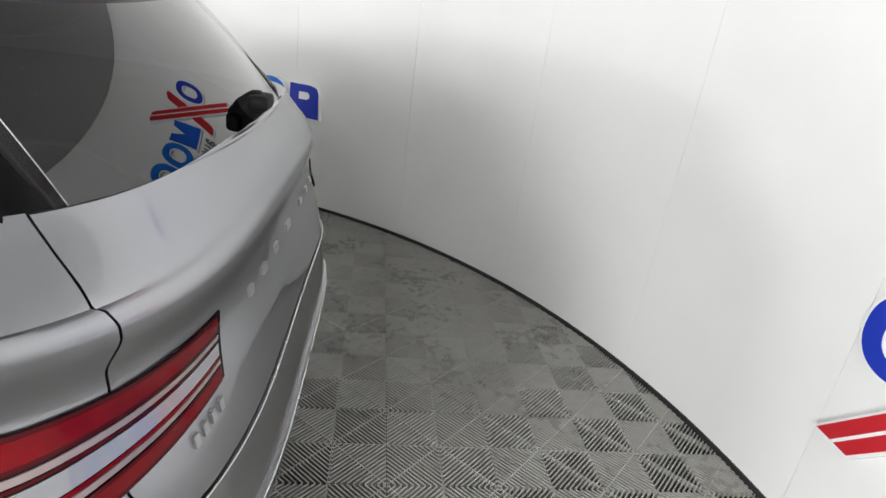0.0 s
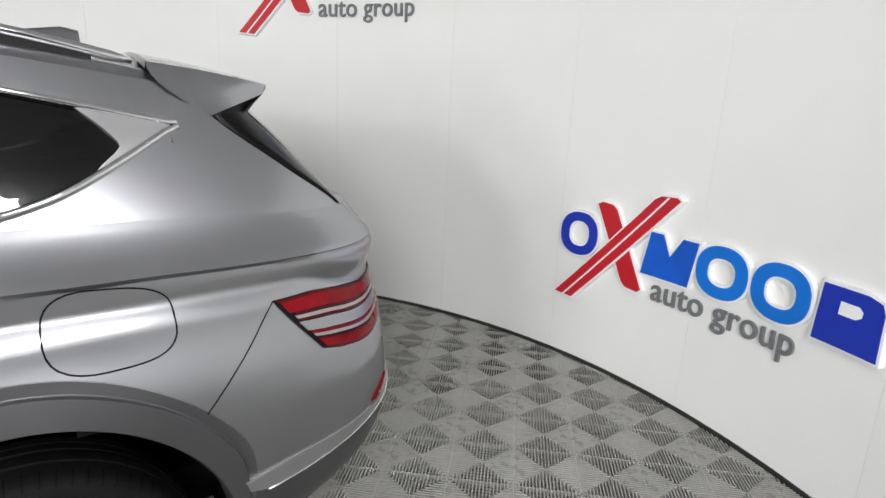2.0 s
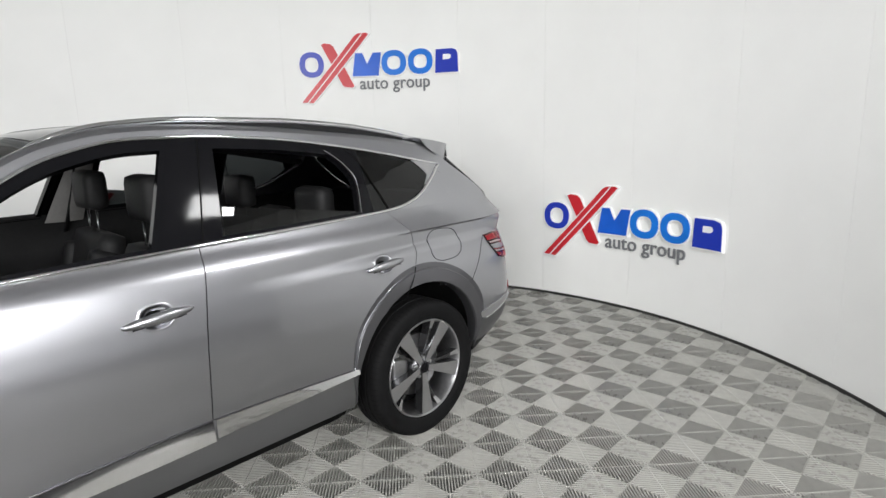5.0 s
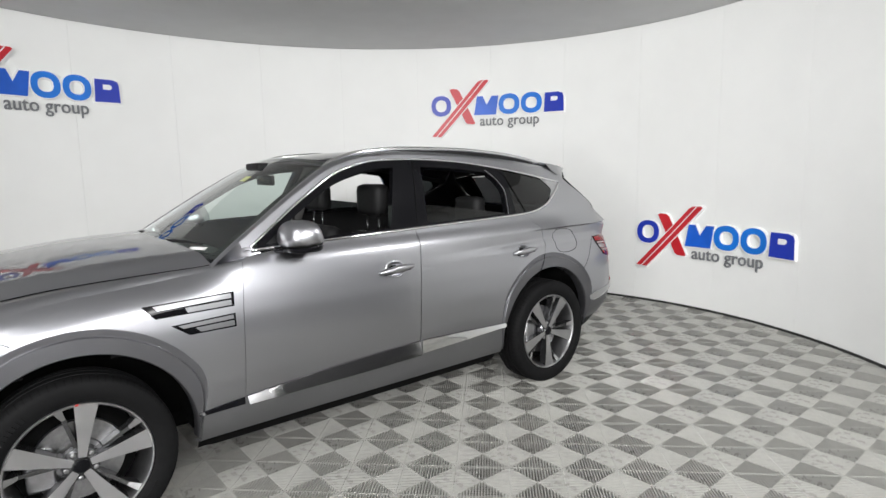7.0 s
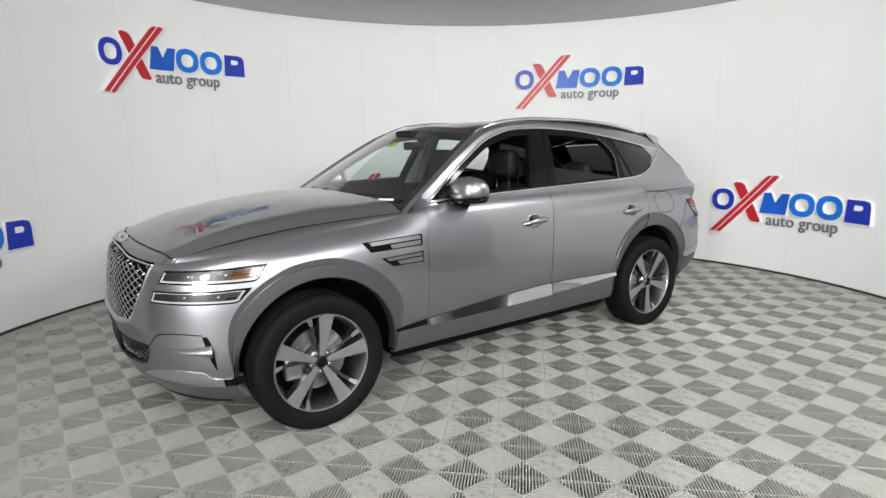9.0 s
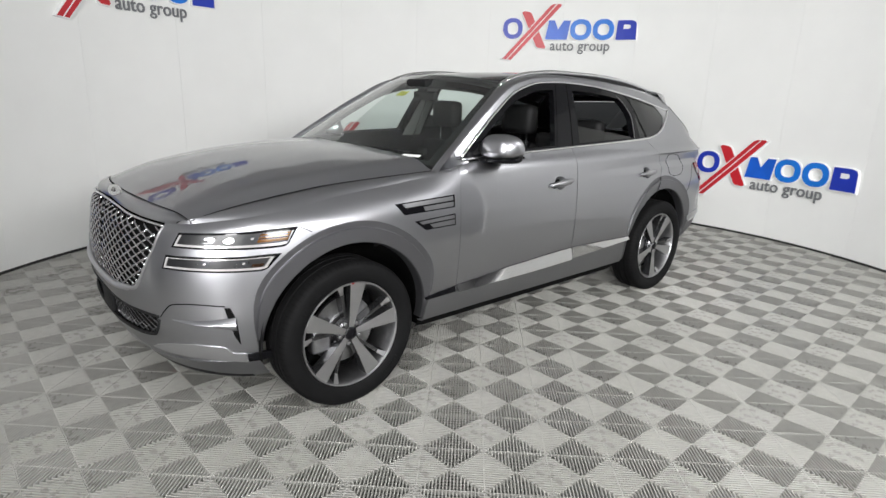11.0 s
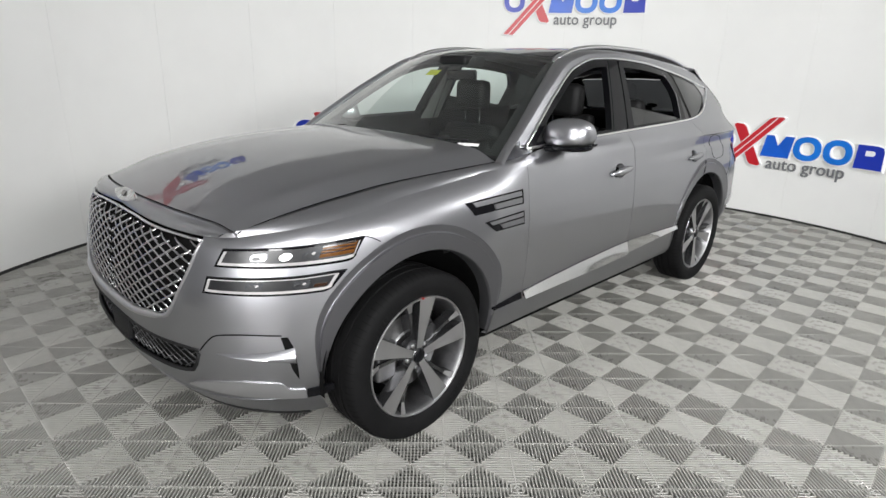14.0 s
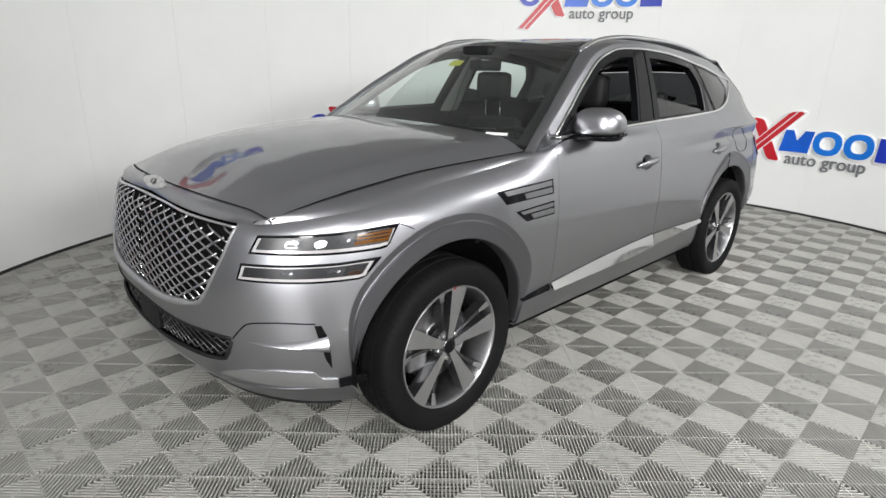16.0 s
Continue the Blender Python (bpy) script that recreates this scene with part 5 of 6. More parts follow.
def handle(x0, x1, z0, z1, parents):
    for side, sy in zip(parents, (1, -1)):
        xm, zm = (x0 + x1) / 2 + 0.005, (z0 + z1) / 2
        bm = bmesh.new()
        R = []
        for r, o in ((1.20, -0.0006), (1.12, 0.0010), (1.0, 0.0010), (0.94, -0.002), (0.86, -0.010), (0.72, -0.020), (0.4, -0.027), (0.02, -0.028)):
            R.append([on_hull(xm + 0.056 * r * math.copysign(abs(math.cos(a)) ** 0.8, math.cos(a)), zm + 0.002 + 0.042 * r * math.copysign(abs(math.sin(a)) ** 0.8, math.sin(a)), o + 0.0006) for a in np.linspace(0, 2 * math.pi, 41)])
        R = [[(p[0], p[1] * sy, p[2]) for p in r] for r in R]
        grid(bm, R)
        tidy(bm)
        bmesh.ops.recalc_face_normals(bm, faces=bm.faces)
        hd = part("door_handle", bm, PAINT, side, "silver bar handle over a shallow cup")
        bm = bmesh.new()
        n = 24
        P = []
        for k in range(n + 1):
            f = k / n
            x = x0 + (x1 - x0) * f
            z = z0 + (z1 - z0) * f
            o = 0.006 + 0.018 * math.sin(math.pi * min(1, max(0, f))) ** 0.5
            P.append(on_hull(x, z, o))
        rad = [0.005 + 0.0145 * math.sin(math.pi * k / n) ** 0.7 for k in range(n + 1)]
        tube(bm, [(p[0], p[1] * sy, p[2]) for p in P], rad, 10, flat=1.15)
        part("grip", bm, PAINT, hd)
        bm = bmesh.new()
        tube(bm, [(p[0], p[1] * sy - 0.001 * sy, p[2] - 0.018) for p in P[3:-3]], 0.003, 6)
        part("handle_line", bm, BLACK, hd)


handle(1.478, 1.226, 0.998, 1.018, doors_f)
handle(0.380, 0.128, 0.994, 1.010, doors_r)

flap = []
cs = [(-0.105, 1.130), (-0.366, 1.112), (-0.374, 0.955), (-0.107, 0.945)]
for i in range(4):
    a, b, c = np.array(cs[i - 1]), np.array(cs[i]), np.array(cs[(i + 1) % 4])
    p, q = b + (a - b) * 0.42, b + (c - b) * 0.42
    for t in np.linspace(0, 1, 8):
        flap.append(tuple((1 - t) ** 2 * p + 2 * t * (1 - t) * b + t * t * q))
P = on_hull(np.array([p[0] for p in flap]), np.array([p[1] for p in flap]), 0.0)
bm = bmesh.new()
tube(bm, [tuple(p) for p in P], 0.0021, 6, closed=True)
part("fuel_flap_gap", bm, DARK, body)
line_on("bumper_gap", smooth_path([(-0.620, 1.028), (-0.556, 0.957), (-0.48, 0.885), (-0.395, 0.80)], 20), DARK, body, 0.0022, -0.0006)
line_on("door_gap", [(float(rgap(z)), z) for z in np.linspace(0.955, 0.80, 12)], DARK, body, 0.0026, 0.001)
line_on("lamp_gap", smooth_path([(3.214, 0.952), (3.184, 0.941), (3.152, 0.924)], 8), DARK, body, 0.002, -0.0004)

# ---- tail lamps ----
T_TOP = [(-0.618, 1.030), (-0.74, 1.032), (-0.86, 1.018), (-1.0, 1.006), (-1.124, 1.008), (-1.35, 1.022)]
T_LOW = [(-0.742, 0.874), (-0.806, 0.858), (-0.902, 0.844), (-0.96, 0.842), (-1.02, 0.852), (-1.124, 0.878), (-1.33, 0.918)]
BARS = (("red_lens", 0.745, 0.940, 0.016, RED_LENS, 0.0062), ("dark_edge", 0.940, 0.985, 0.010, RED_DARK, 0.0058), ("dark_edge", 0.70, 0.745, 0.035, RED_DARK, 0.0058), ("clear_line", 0.620, 0.680, 0.03, CLEAR_LINE, 0.0065), ("red_line", 0.575, 0.605, 0.03, RED_DARK, 0.0055),
        ("silver_band", 0.385, 0.560, 0.02, PAINT, 0.006), ("red_line", 0.335, 0.370, 0.03, RED_LENS, 0.006), ("clear_line", 0.268, 0.322, 0.03, CLEAR_LINE, 0.0065), ("red_lens", 0.060, 0.205, 0.028, RED_LENS, 0.0062), ("dark_edge", 0.205, 0.240, 0.03, RED_DARK, 0.0058), ("dark_edge", 0.020, 0.060, 0.03, RED_DARK, 0.0058))
shells = decal("tail_lamp", T_LOW, T_TOP, 40, GLOSS_BLACK, car, 0.003, 0.014, rows=9, label="red tail lamp of two slim lines with a silver band between")
for side, sy in zip(shells, (1, -1)):
    for nm, a, b, u0, mat, o in BARS:
        lo, hi = inset(T_LOW, T_TOP, a, b, u0, 0.985)
        ob = decal(nm, lo, hi, 30, mat, side, o, 0.005, both=False, rows=4)[0]
        if sy < 0:
            for v in ob.data.vertices:
                v.co.y *= -1
            ob.data.flip_normals()
decal("bumper_band", [(-0.485, 0.540), (-0.535, 0.526), (-0.632, 0.537), (-0.847, 0.568), (-1.0, 0.592), (-1.25, 0.615), (S_REAR, 0.62)], [(-0.47, 0.572), (-0.625, 0.596), (-0.84, 0.603), (-1.0, 0.618), (-1.25, 0.636), (S_REAR, 0.64)], 44, SATIN_GREY, body, 0.006, 0.012, rows=4, label="satin silver band along the bumper")
line_on("bumper_line", smooth_path([(-0.535, 0.524), (-0.632, 0.535), (-0.847, 0.566), (-1.0, 0.590), (-1.25, 0.613), (S_REAR, 0.618)], 40), SATIN, body, 0.0035, 0.006)
line_on("gate_line", smooth_path([(-1.20, 0.770), (-1.32, 0.780), (-1.6, 0.800), (S_REAR, 0.807)], 30), SATIN, body, 0.003, 0.002)
decal("reflector", [(-0.935, 0.622), (-0.99, 0.637), (-1.05, 0.656)], [(-0.985, 0.622), (-1.035, 0.639), (-1.08, 0.660)], 8, RED_LENS, body, 0.006, 0.01, label="slanted red reflector")
line_on("reflector_rim", [(-1.0, 0.62), (-1.05, 0.640), (-1.10, 0.664)], SATIN, body, 0.004, 0.003)
panel("rear_apron", flat(S_REAR - GAP), flat(-0.42), flat(0.285), flat(0.385), 40, 6, BLACK, gap=0.0, off=-0.004, sides="bt")
for k in range(4):
    q = -1.230 - 0.023 * k
    decal("badge_bar", [(q, 0.860 + 0.005 * k), (q - 0.011, 0.862 + 0.005 * k)], [(q, 0.880 + 0.005 * k), (q - 0.011, 0.882 + 0.005 * k)], 3, SATIN_GREY, car, 0.006, 0.006, both=False, rows=2)
for k in range(7):
    y = -0.27 + 0.09 * k
    q = S_REAR + abs(y)
    obs = decal("badge_bar", [(q, 0.982), (q + 0.022, 0.982)], [(q, 1.000), (q + 0.022, 1.000)], 3, SATIN_GREY, car, 0.006, 0.006, both=False, rows=2)
    if y < 0:
        for v in obs[0].data.vertices:
            v.co.y *= -1

# ---- door mirrors ----
for sy in (1, -1):
    bm = bmesh.new()
    R = []
    for i in range(17):
        a = -math.pi / 2 + math.pi * i / 16
        ring = []
        for k in range(33):
            b = 2 * math.pi * k / 32
            ca, sa_ = math.cos(a) ** 0.7, math.sin(a)
            x = 0.105 * ca * math.copysign(abs(math.cos(b)) ** 0.75, math.cos(b))
            y = 0.125 * ca * math.copysign(abs(math.sin(b)) ** 0.8, math.sin(b))
            z = 0.072 * math.copysign(abs(sa_) ** 0.85, sa_)
            x = max(x, -0.078 + 0.022 * z / 0.07)
            ring.append((1.910 + x, sy * (0.975 + y * 0.95 - 0.12 * (x - 0.02)), 1.270 + z * (1.34 if z > 0 else 0.76) * (1 + 1.4 * min(x, 0)) + 0.025 * y))
        R.append(ring)
    grid(bm, R)
    tidy(bm)
    bmesh.ops.recalc_face_normals(bm, faces=bm.faces)
    mir = sharp(part("door_mirror", bm, PAINT, car, "silver door mirror on a black foot"), 50)
    bm = bmesh.new()
    tube(bm, [(2.04, sy * 0.865, 1.185), (1.99, sy * 0.90, 1.188), (1.93, sy * 0.95, 1.198), (1.90, sy * 0.99, 1.206)], [0.032, 0.028, 0.03, 0.036], 10, flat=0.6)
    part("foot", bm, GLOSS_BLACK, mir)
    bm = bmesh.new()
    box(bm, (1.838, sy * 0.985 - 0.088, 1.232), (1.842, sy * 0.985 + 0.088, 1.306), 0.001)
    bmesh.ops.rotate(bm, verts=bm.verts, cent=(1.84, 0, 1.27), matrix=Matrix.Rotation(radians(12), 3, "Y"))
    part("mirror_glass", bm, CHROME, mir)
    bm = bmesh.new()
    R = []
    for r, dz in ((1.0, 0.004), (1.01, -0.006), (0.9, -0.018), (0.5, -0.024), (0.02, -0.025)):
        R.append([(1.905 + max(0.098 * r * math.copysign(abs(math.cos(b)) ** 0.75, math.cos(b)), -0.075), sy * (0.975 + 0.112 * r * math.copysign(abs(math.sin(b)) ** 0.8, math.sin(b))), 1.224 + dz) for b in np.linspace(0, 2 * math.pi, 33)])
    grid(bm, R)
    tidy(bm)
    bmesh.ops.recalc_face_normals(bm, faces=bm.faces)
    part("under_cover", bm, GLOSS_BLACK, mir, "gloss black lower cover")
    bm = bmesh.new()
    tube(bm, [(1.985, sy * 0.93, 1.216), (1.97, sy * 1.02, 1.214), (1.91, sy * 1.085, 1.226), (1.86, sy * 1.10, 1.24)], 0.006, 6)
    part("mirror_line", bm, GLOSS_BLACK, mir)

# both mirrors sit close to the pillar's foot
for ob in [o for o in car.children if o.name.startswith("door_mirror")]:
    sy = 1 if sum(v.co.y for v in ob.data.vertices) > 0 else -1
    for piece in [ob] + [c for c in ob.children if c.name.split(".")[0] != "foot"]:
        piece.data.transform(Matrix.Translation((0.03, -0.025 * sy, -0.024)))

# the far mirror is folded in
turn_in = Matrix.Translation((1.985, -0.885, 0)) @ Matrix.Rotation(radians(-32), 4, "Z") @ Matrix.Translation((-1.985, 0.885, 0))
mir.data.transform(turn_in)
for child in mir.children:
    child.data.transform(turn_in)

# ---- wheels ----
def spoke_shape(bm, ang, r0, r1, w0, w1, y_in, y_out, depth, skew=0.0, mat=0, side_mat=1):
    """A spoke that widens outwards; the face is machined, the sides are dark."""
    n = 6
    ca_, sa_ = math.cos(ang), math.sin(ang)
    top, low = [], []
    for k in range(n + 1):
        f = k / n
        r = r0 + (r1 - r0) * f
        w = (w0 + (w1 - w0) * f ** 1.2) / 2
        y = y_in + (y_out - y_in) * f
        for t, store, dy in ((-1, top, 0), (1, top, 0), (-1, low, -depth), (1, low, -depth)):
            u = t * w * (1.0 if store is top else 1.12) + skew * f
            store.append((r * ca_ - u * sa_, y + dy, r * sa_ + u * ca_))
    T = [bm.verts.new(p) for p in top]
    L = [bm.verts.new(p) for p in low]
    for k in range(n):
        a, b, c, d = T[2 * k], T[2 * k + 1], T[2 * k + 3], T[2 * k + 2]
        bm.faces.new((a, b, c, d)).material_index = mat
        for p, q in ((0, 2), (1, 3)):
            bm.faces.new((T[2 * k + p], T[2 * k + q], L[2 * k + q], L[2 * k + p])).material_index = side_mat


def wheel_at(x, sy, spin, out=0.842):
    hub = new("wheel")
    hub.parent = car
    tagged(hub, "alloy wheel with five broad machined spokes and a black tyre")
    R = 0.3745
    grow_by = 1.02
    bm = bmesh.new()
    prof2 = [(0.262, 0.085), (0.268, 0.112), (0.282, 0.123), (0.310, 0.131), (0.338, 0.131), (0.358, 0.126), (0.3685, 0.116), (0.3735, 0.098)]
    for y0, y1 in ((0.085, 0.060), (0.050, 0.012), (0.002, -0.036), (-0.046, -0.085)):
        prof2 += [(R, y0 - 0.001), (R, y1 + 0.001), (R - 0.008, y1), (R - 0.008, y1 - 0.009)]
    prof2 = prof2[:-2] + [(0.352, -0.120), (0.31, -0.130), (0.262, -0.085)]
    prof2 = [(r, y if y > 0 else y * 0.62) for r, y in prof2]
    lathe(bm, prof2, 96, "y")
    ty = sharp(part("tyre", bm, RUBBER, hub, "black rubber tyre"), 40)
    # tread blocks on the shoulder
    bm = bmesh.new()
    for k in range(80):
        a = 2 * math.pi * k / 80
        m = Matrix.Rotation(a, 4, "Y")
        R2 = [[m @ Vector((t * 0.0016, y, r + 0.0006)) for y, r in ((0.090, 0.3745), (0.099, 0.3735), (0.108, 0.3712), (0.117, 0.3683), (0.1225, 0.3632), (0.127, 0.3575))] for t in (-1, 1)]
        grid(bm, R2)
    tagged(part("shoulder_tread", bm, DARK, ty, smooth=False), kind="stuff")
    # raised bars where the sidewall carries writing
    bm = bmesh.new()
    for base in (0.6, 3.74):
        for k in range(8):
            a = base + 0.062 * k
            vs = box(bm, (-0.006, 0.1265, 0.302), (0.006, 0.1322, 0.326), 0.0015)
            bmesh.ops.transform(bm, matrix=Matrix.Rotation(a, 4, "Y"), verts=vs)
    tagged(part("sidewall_relief", bm, RUBBER, ty, smooth=False), kind="stuff")
    bm = bmesh.new()
    lathe(bm, [(0.272, 0.100), (0.2715, 0.114), (0.268, 0.119), (0.263, 0.118), (0.260, 0.112)], 96, "y")
    rim = sharp(part("rim", bm, ALLOY, hub, "bright machined rim"), 40)
    bm = bmesh.new()
    lathe(bm, [(0.2605, 0.1125), (0.254, 0.100), (0.247, 0.06), (0.240, 0.0), (0.234, -0.09)], 96, "y")
    part("barrel", bm, STEEL, rim)
    for k in range(5):
        a = spin + 2 * math.pi * k / 5
        bm = bmesh.new()
        spoke_shape(bm, a, 0.034, 0.2615, 0.030, 0.088, 0.098, 0.114, 0.05)
        sharp(part("spoke", bm, ALLOY, rim, mats=(ALLOY_DARK,)), 30)
        # the slim second arm beside each spoke, dark with a bright outer end
        bm = bmesh.new()
        spoke_shape(bm, a - 0.30, 0.070, 0.225, 0.015, 0.017, 0.076, 0.096, 0.05, skew=-0.012)
        arm = sharp(part("thin_spoke", bm, ALLOY_DARK, rim, "dark grey slim spoke", mats=(ALLOY_DARK,)), 30)
        bm = bmesh.new()
        spoke_shape(bm, a - 0.30, 0.212, 0.2605, 0.017, 0.034, 0.0955, 0.112, 0.05, skew=-0.012)
        for v in bm.verts:
            v.co += Vector((math.sin(a - 0.30), 0, -math.cos(a - 0.30))) * 0.011
        sharp(part("spoke_end", bm, ALLOY, arm, mats=(ALLOY_DARK,)), 30)
    bm = bmesh.new()
    lathe(bm, [(0.0, 0.104), (0.030, 0.103), (0.034, 0.098), (0.036, 0.094), (0.060, 0.090), (0.070, 0.080), (0.075, 0.05)], 40, "y")
    sharp(part("hub_face", bm, ALLOY_DARK, rim), 35)
    bm = bmesh.new()
    lathe(bm, [(0.0, 0.108), (0.026, 0.107), (0.031, 0.104), (0.032, 0.09)], 32, "y")
    part("centre_cap", bm, GLOSS_BLACK, rim, "dark centre cap")
    for k in range(5):
        a = spin + 2 * math.pi * (k + 0.5) / 5
        bm = bmesh.new()
        lathe(bm, [(0.0, 0.096), (0.008, 0.096), (0.010, 0.094), (0.011, 0.08)], 10, "y")
        bm.transform(Matrix.Translation((0.056 * math.cos(a), 0, 0.056 * math.sin(a))))
        part("wheel_nut", bm, STEEL, rim)
    bm = bmesh.new()
    lathe(bm, [(0.04, 0.036), (0.09, 0.036), (0.095, 0.030), (0.172, 0.030), (0.174, 0.012), (0.09, 0.012)], 56, "y")
    sharp(part("brake_disc", bm, BRAKE, hub, "bare steel brake disc"), 35)
    bm = bmesh.new()
    vs = box(bm, (0.085, 0.0, -0.085), (0.19, 0.062, 0.085), 0.018)
    part("brake_caliper", bm, STEEL, hub, "bare metal brake caliper")
    bm = bmesh.new()
    lathe(bm, [(0.0, -0.02), (0.23, -0.02), (0.234, -0.09)], 40, "y")
    part("backing_plate", bm, DARK, hub)
    m = Matrix.Translation((x, sy * out, 0.373)) @ Matrix.Diagonal((grow_by, 1, grow_by, 1))
    if sy < 0:
        m = m @ Matrix.Rotation(math.pi, 4, "Z")
    hub.matrix_basis = m
    return hub


wf = wheel_at(HUB_F + 0.024, 1, radians(98), 0.854)
bm = bmesh.new()
box(bm, (-0.009, 0.1185, 0.262), (0.003, 0.1205, 0.271), 0.001)
part("paint_mark", bm, MARK, wf, "small red paint mark")
wheel_at(HUB_R, 1, radians(270))
wheel_at(HUB_F, -1, radians(30))
wheel_at(HUB_R, -1, radians(10))

# ---- cabin ----
def cushion(bm, lo, hi, bev, m=None):
    return box(bm, lo, hi, bev, m)


def seat(x, y, width=0.50, back=0.60, rest_z=1.30, rest_w=0.27):
    st = new("seat")
    st.parent = car
    tagged(st, "black leather car seat with a headrest")
    bm = bmesh.new()
    cushion(bm, (x, y - width / 2, 0.50), (x + 0.52, y + width / 2, 0.68), 0.06)
    part("seat_base", bm, LEATHER, st)
    bm = bmesh.new()
    m = Matrix.Translation((x + 0.02, y, 0.60)) @ Matrix.Rotation(radians(-14), 4, "Y")
    cushion(bm, (-0.14, -width / 2, 0.0), (0.0, width / 2, back), 0.06, m)
    cushion(bm, (-0.10, -width / 2 - 0.01, 0.05), (0.035, -width / 2 + 0.09, back * 0.85), 0.035, m)
    cushion(bm, (-0.10, width / 2 - 0.09, 0.05), (0.035, width / 2 + 0.01, back * 0.85), 0.035, m)
    part("backrest", bm, LEATHER, st)
    bm = bmesh.new()
    xr = x - 0.165
    cushion(bm, (xr - 0.06, y - rest_w / 2, rest_z - 0.10), (xr + 0.055, y + rest_w / 2, rest_z + 0.11), 0.045)
    part("headrest", bm, LEATHER, st)
    for dy in (-0.07, 0.07):
        bm = bmesh.new()
        tube(bm, [(xr, y + dy, rest_z - 0.30), (xr, y + dy, rest_z - 0.08)], 0.007, 6)
        part("headrest_post", bm, ALLOY_DARK, st)


seat(1.30, 0.39, rest_z=1.385)
seat(1.30, -0.39, rest_z=1.385)
for y, rest in ((0.40, 1.265), (0.0, 1.13), (-0.40, 1.305)):
    seat(0.43, y, 0.42, 0.58, rest, 0.25)
bm = bmesh.new()
box(bm, (-0.70, -0.72, 0.42), (2.35, 0.72, 0.50), 0.02)
part("cabin_floor", bm, DARK, car)
bm = bmesh.new()
R = []
for y in np.linspace(-0.78, 0.78, 21):
    k = 1 - (y / 0.78) ** 2
    R.append([(1.88, y, 0.72), (1.90, y, 0.98), (1.95, y, 1.06), (2.05, y, 1.11), (2.20 + 0.06 * k, y, 1.13), (2.30 + 0.12 * k, y, 1.15)])
grid(bm, R)
bmesh.ops.recalc_face_normals(bm, faces=bm.faces)
part("dashboard", bm, DASH, car)
bm = bmesh.new()
box(bm, (1.885, 0.0 - 0.20, 1.05), (1.90, 0.22, 1.15), 0.006)
part("dash_screen", bm, GLOSS_BLACK, car)
bm = bmesh.new()
ring = [(0.185 * math.cos(2 * math.pi * k / 40), 0.185 * math.sin(2 * math.pi * k / 40), 0) for k in range(40)]
tube(bm, ring, 0.016, 8, closed=True)
tube(bm, [(-0.18, 0, 0), (0.18, 0, 0)], 0.02, 6, flat=0.6)
tube(bm, [(0, -0.18, 0), (0, 0, 0)], 0.018, 6, flat=0.6)
box(bm, (-0.07, -0.06, -0.02), (0.07, 0.06, 0.02), 0.015)
bm.transform(Matrix.Translation((1.80, 0.39, 1.01)) @ Matrix.Rotation(radians(-66), 4, "Y") @ Matrix.Rotation(radians(90), 4, "Z"))
part("steering_wheel", bm, LEATHER, car)
bm = bmesh.new()
box(bm, (1.10, -0.13, 0.55), (1.90, 0.13, 0.86), 0.04)
part("centre_console", bm, BLACK, car)
# inner faces of roof and pillars
bm = bmesh.new()
grid(bm, [[roof_point(x, w) - np.array((0, 0, 0.035)) for w in np.linspace(-1, 1, 21)] for x in np.linspace(-0.5, 1.55, 20)])
part("headliner", bm, TRIM_GREY, car)
for sy in (1, -1):
    bm = bmesh.new()
    xs = np.linspace(1.50, 2.24, 14)
    A = house(xs, dlo_top(xs) + 0.005, -0.03)
    B = np.stack([np.interp(xs, CANT_X, INNER[:, i]) for i in range(3)], -1) - np.array((0.0, 0.0, 0.025))
    grid(bm, [[(p[0], p[1] * sy, p[2]) for p in (a, (a + b) / 2 - np.array((0.02, 0.01, 0.01)), b)] for a, b in zip(A, B)])
    part("pillar_trim", bm, TRIM_GREY, car)
    bm = bmesh.new()
    R = []
    for z in np.linspace(1.20, 1.64, 8):
        x0, x1 = float(bp_r(z)) + 0.03, float(bp_f(z)) - 0.03
        p, q = house(x0, z, -0.045), house(x1, z, -0.045)
        R.append([(p[0], p[1] * sy, p[2]), ((p[0] + q[0]) / 2, (p[1] - 0.03) * sy, p[2]), (q[0], q[1] * sy, q[2])])
    grid(bm, R)
    part("pillar_trim", bm, TRIM_GREY, car)
    bm = bmesh.new()
    belt_pts = [house(0.98, 1.56, -0.055), house(1.00, 1.4, -0.06), house(1.05, 1.15, -0.07)]
    tube(bm, [(p[0] + 0.12, p[1] * sy, p[2]) for p in belt_pts], 0.02, 6, flat=0.2)
    part("seat_belt", bm, BLACK, car)
    # inner door cards
    bm = bmesh.new()
    xs = np.linspace(0.15, 2.2, 30)
    R = [[(x, sy * (0.86 - 0.02), 0.5), (x, sy * 0.85, 0.95), (x, sy * (float(house_y(x)) - 0.035), float(belt_z(x)) + 0.012), (x, sy * (float(house_y(x)) - 0.008), float(belt_z(x)) + 0.010)] for x in xs]
    grid(bm, R)
    part("door_card", bm, BLACK, car)
# sensor housing, inside mirror and stickers on the windscreen
bm = bmesh.new()
box(bm, (1.60, -0.11, 1.585), (1.80, 0.11, 1.648), 0.02)
part("sensor_housing", bm, BLACK, car)
bm = bmesh.new()
box(bm, (1.70, -0.11, 1.50), (1.73, 0.13, 1.565), 0.012)
part("inside_mirror", bm, GLOSS_BLACK, car)
bm = bmesh.new()
box(bm, (-0.001, -0.05, -0.03), (0.001, 0.05, 0.03))
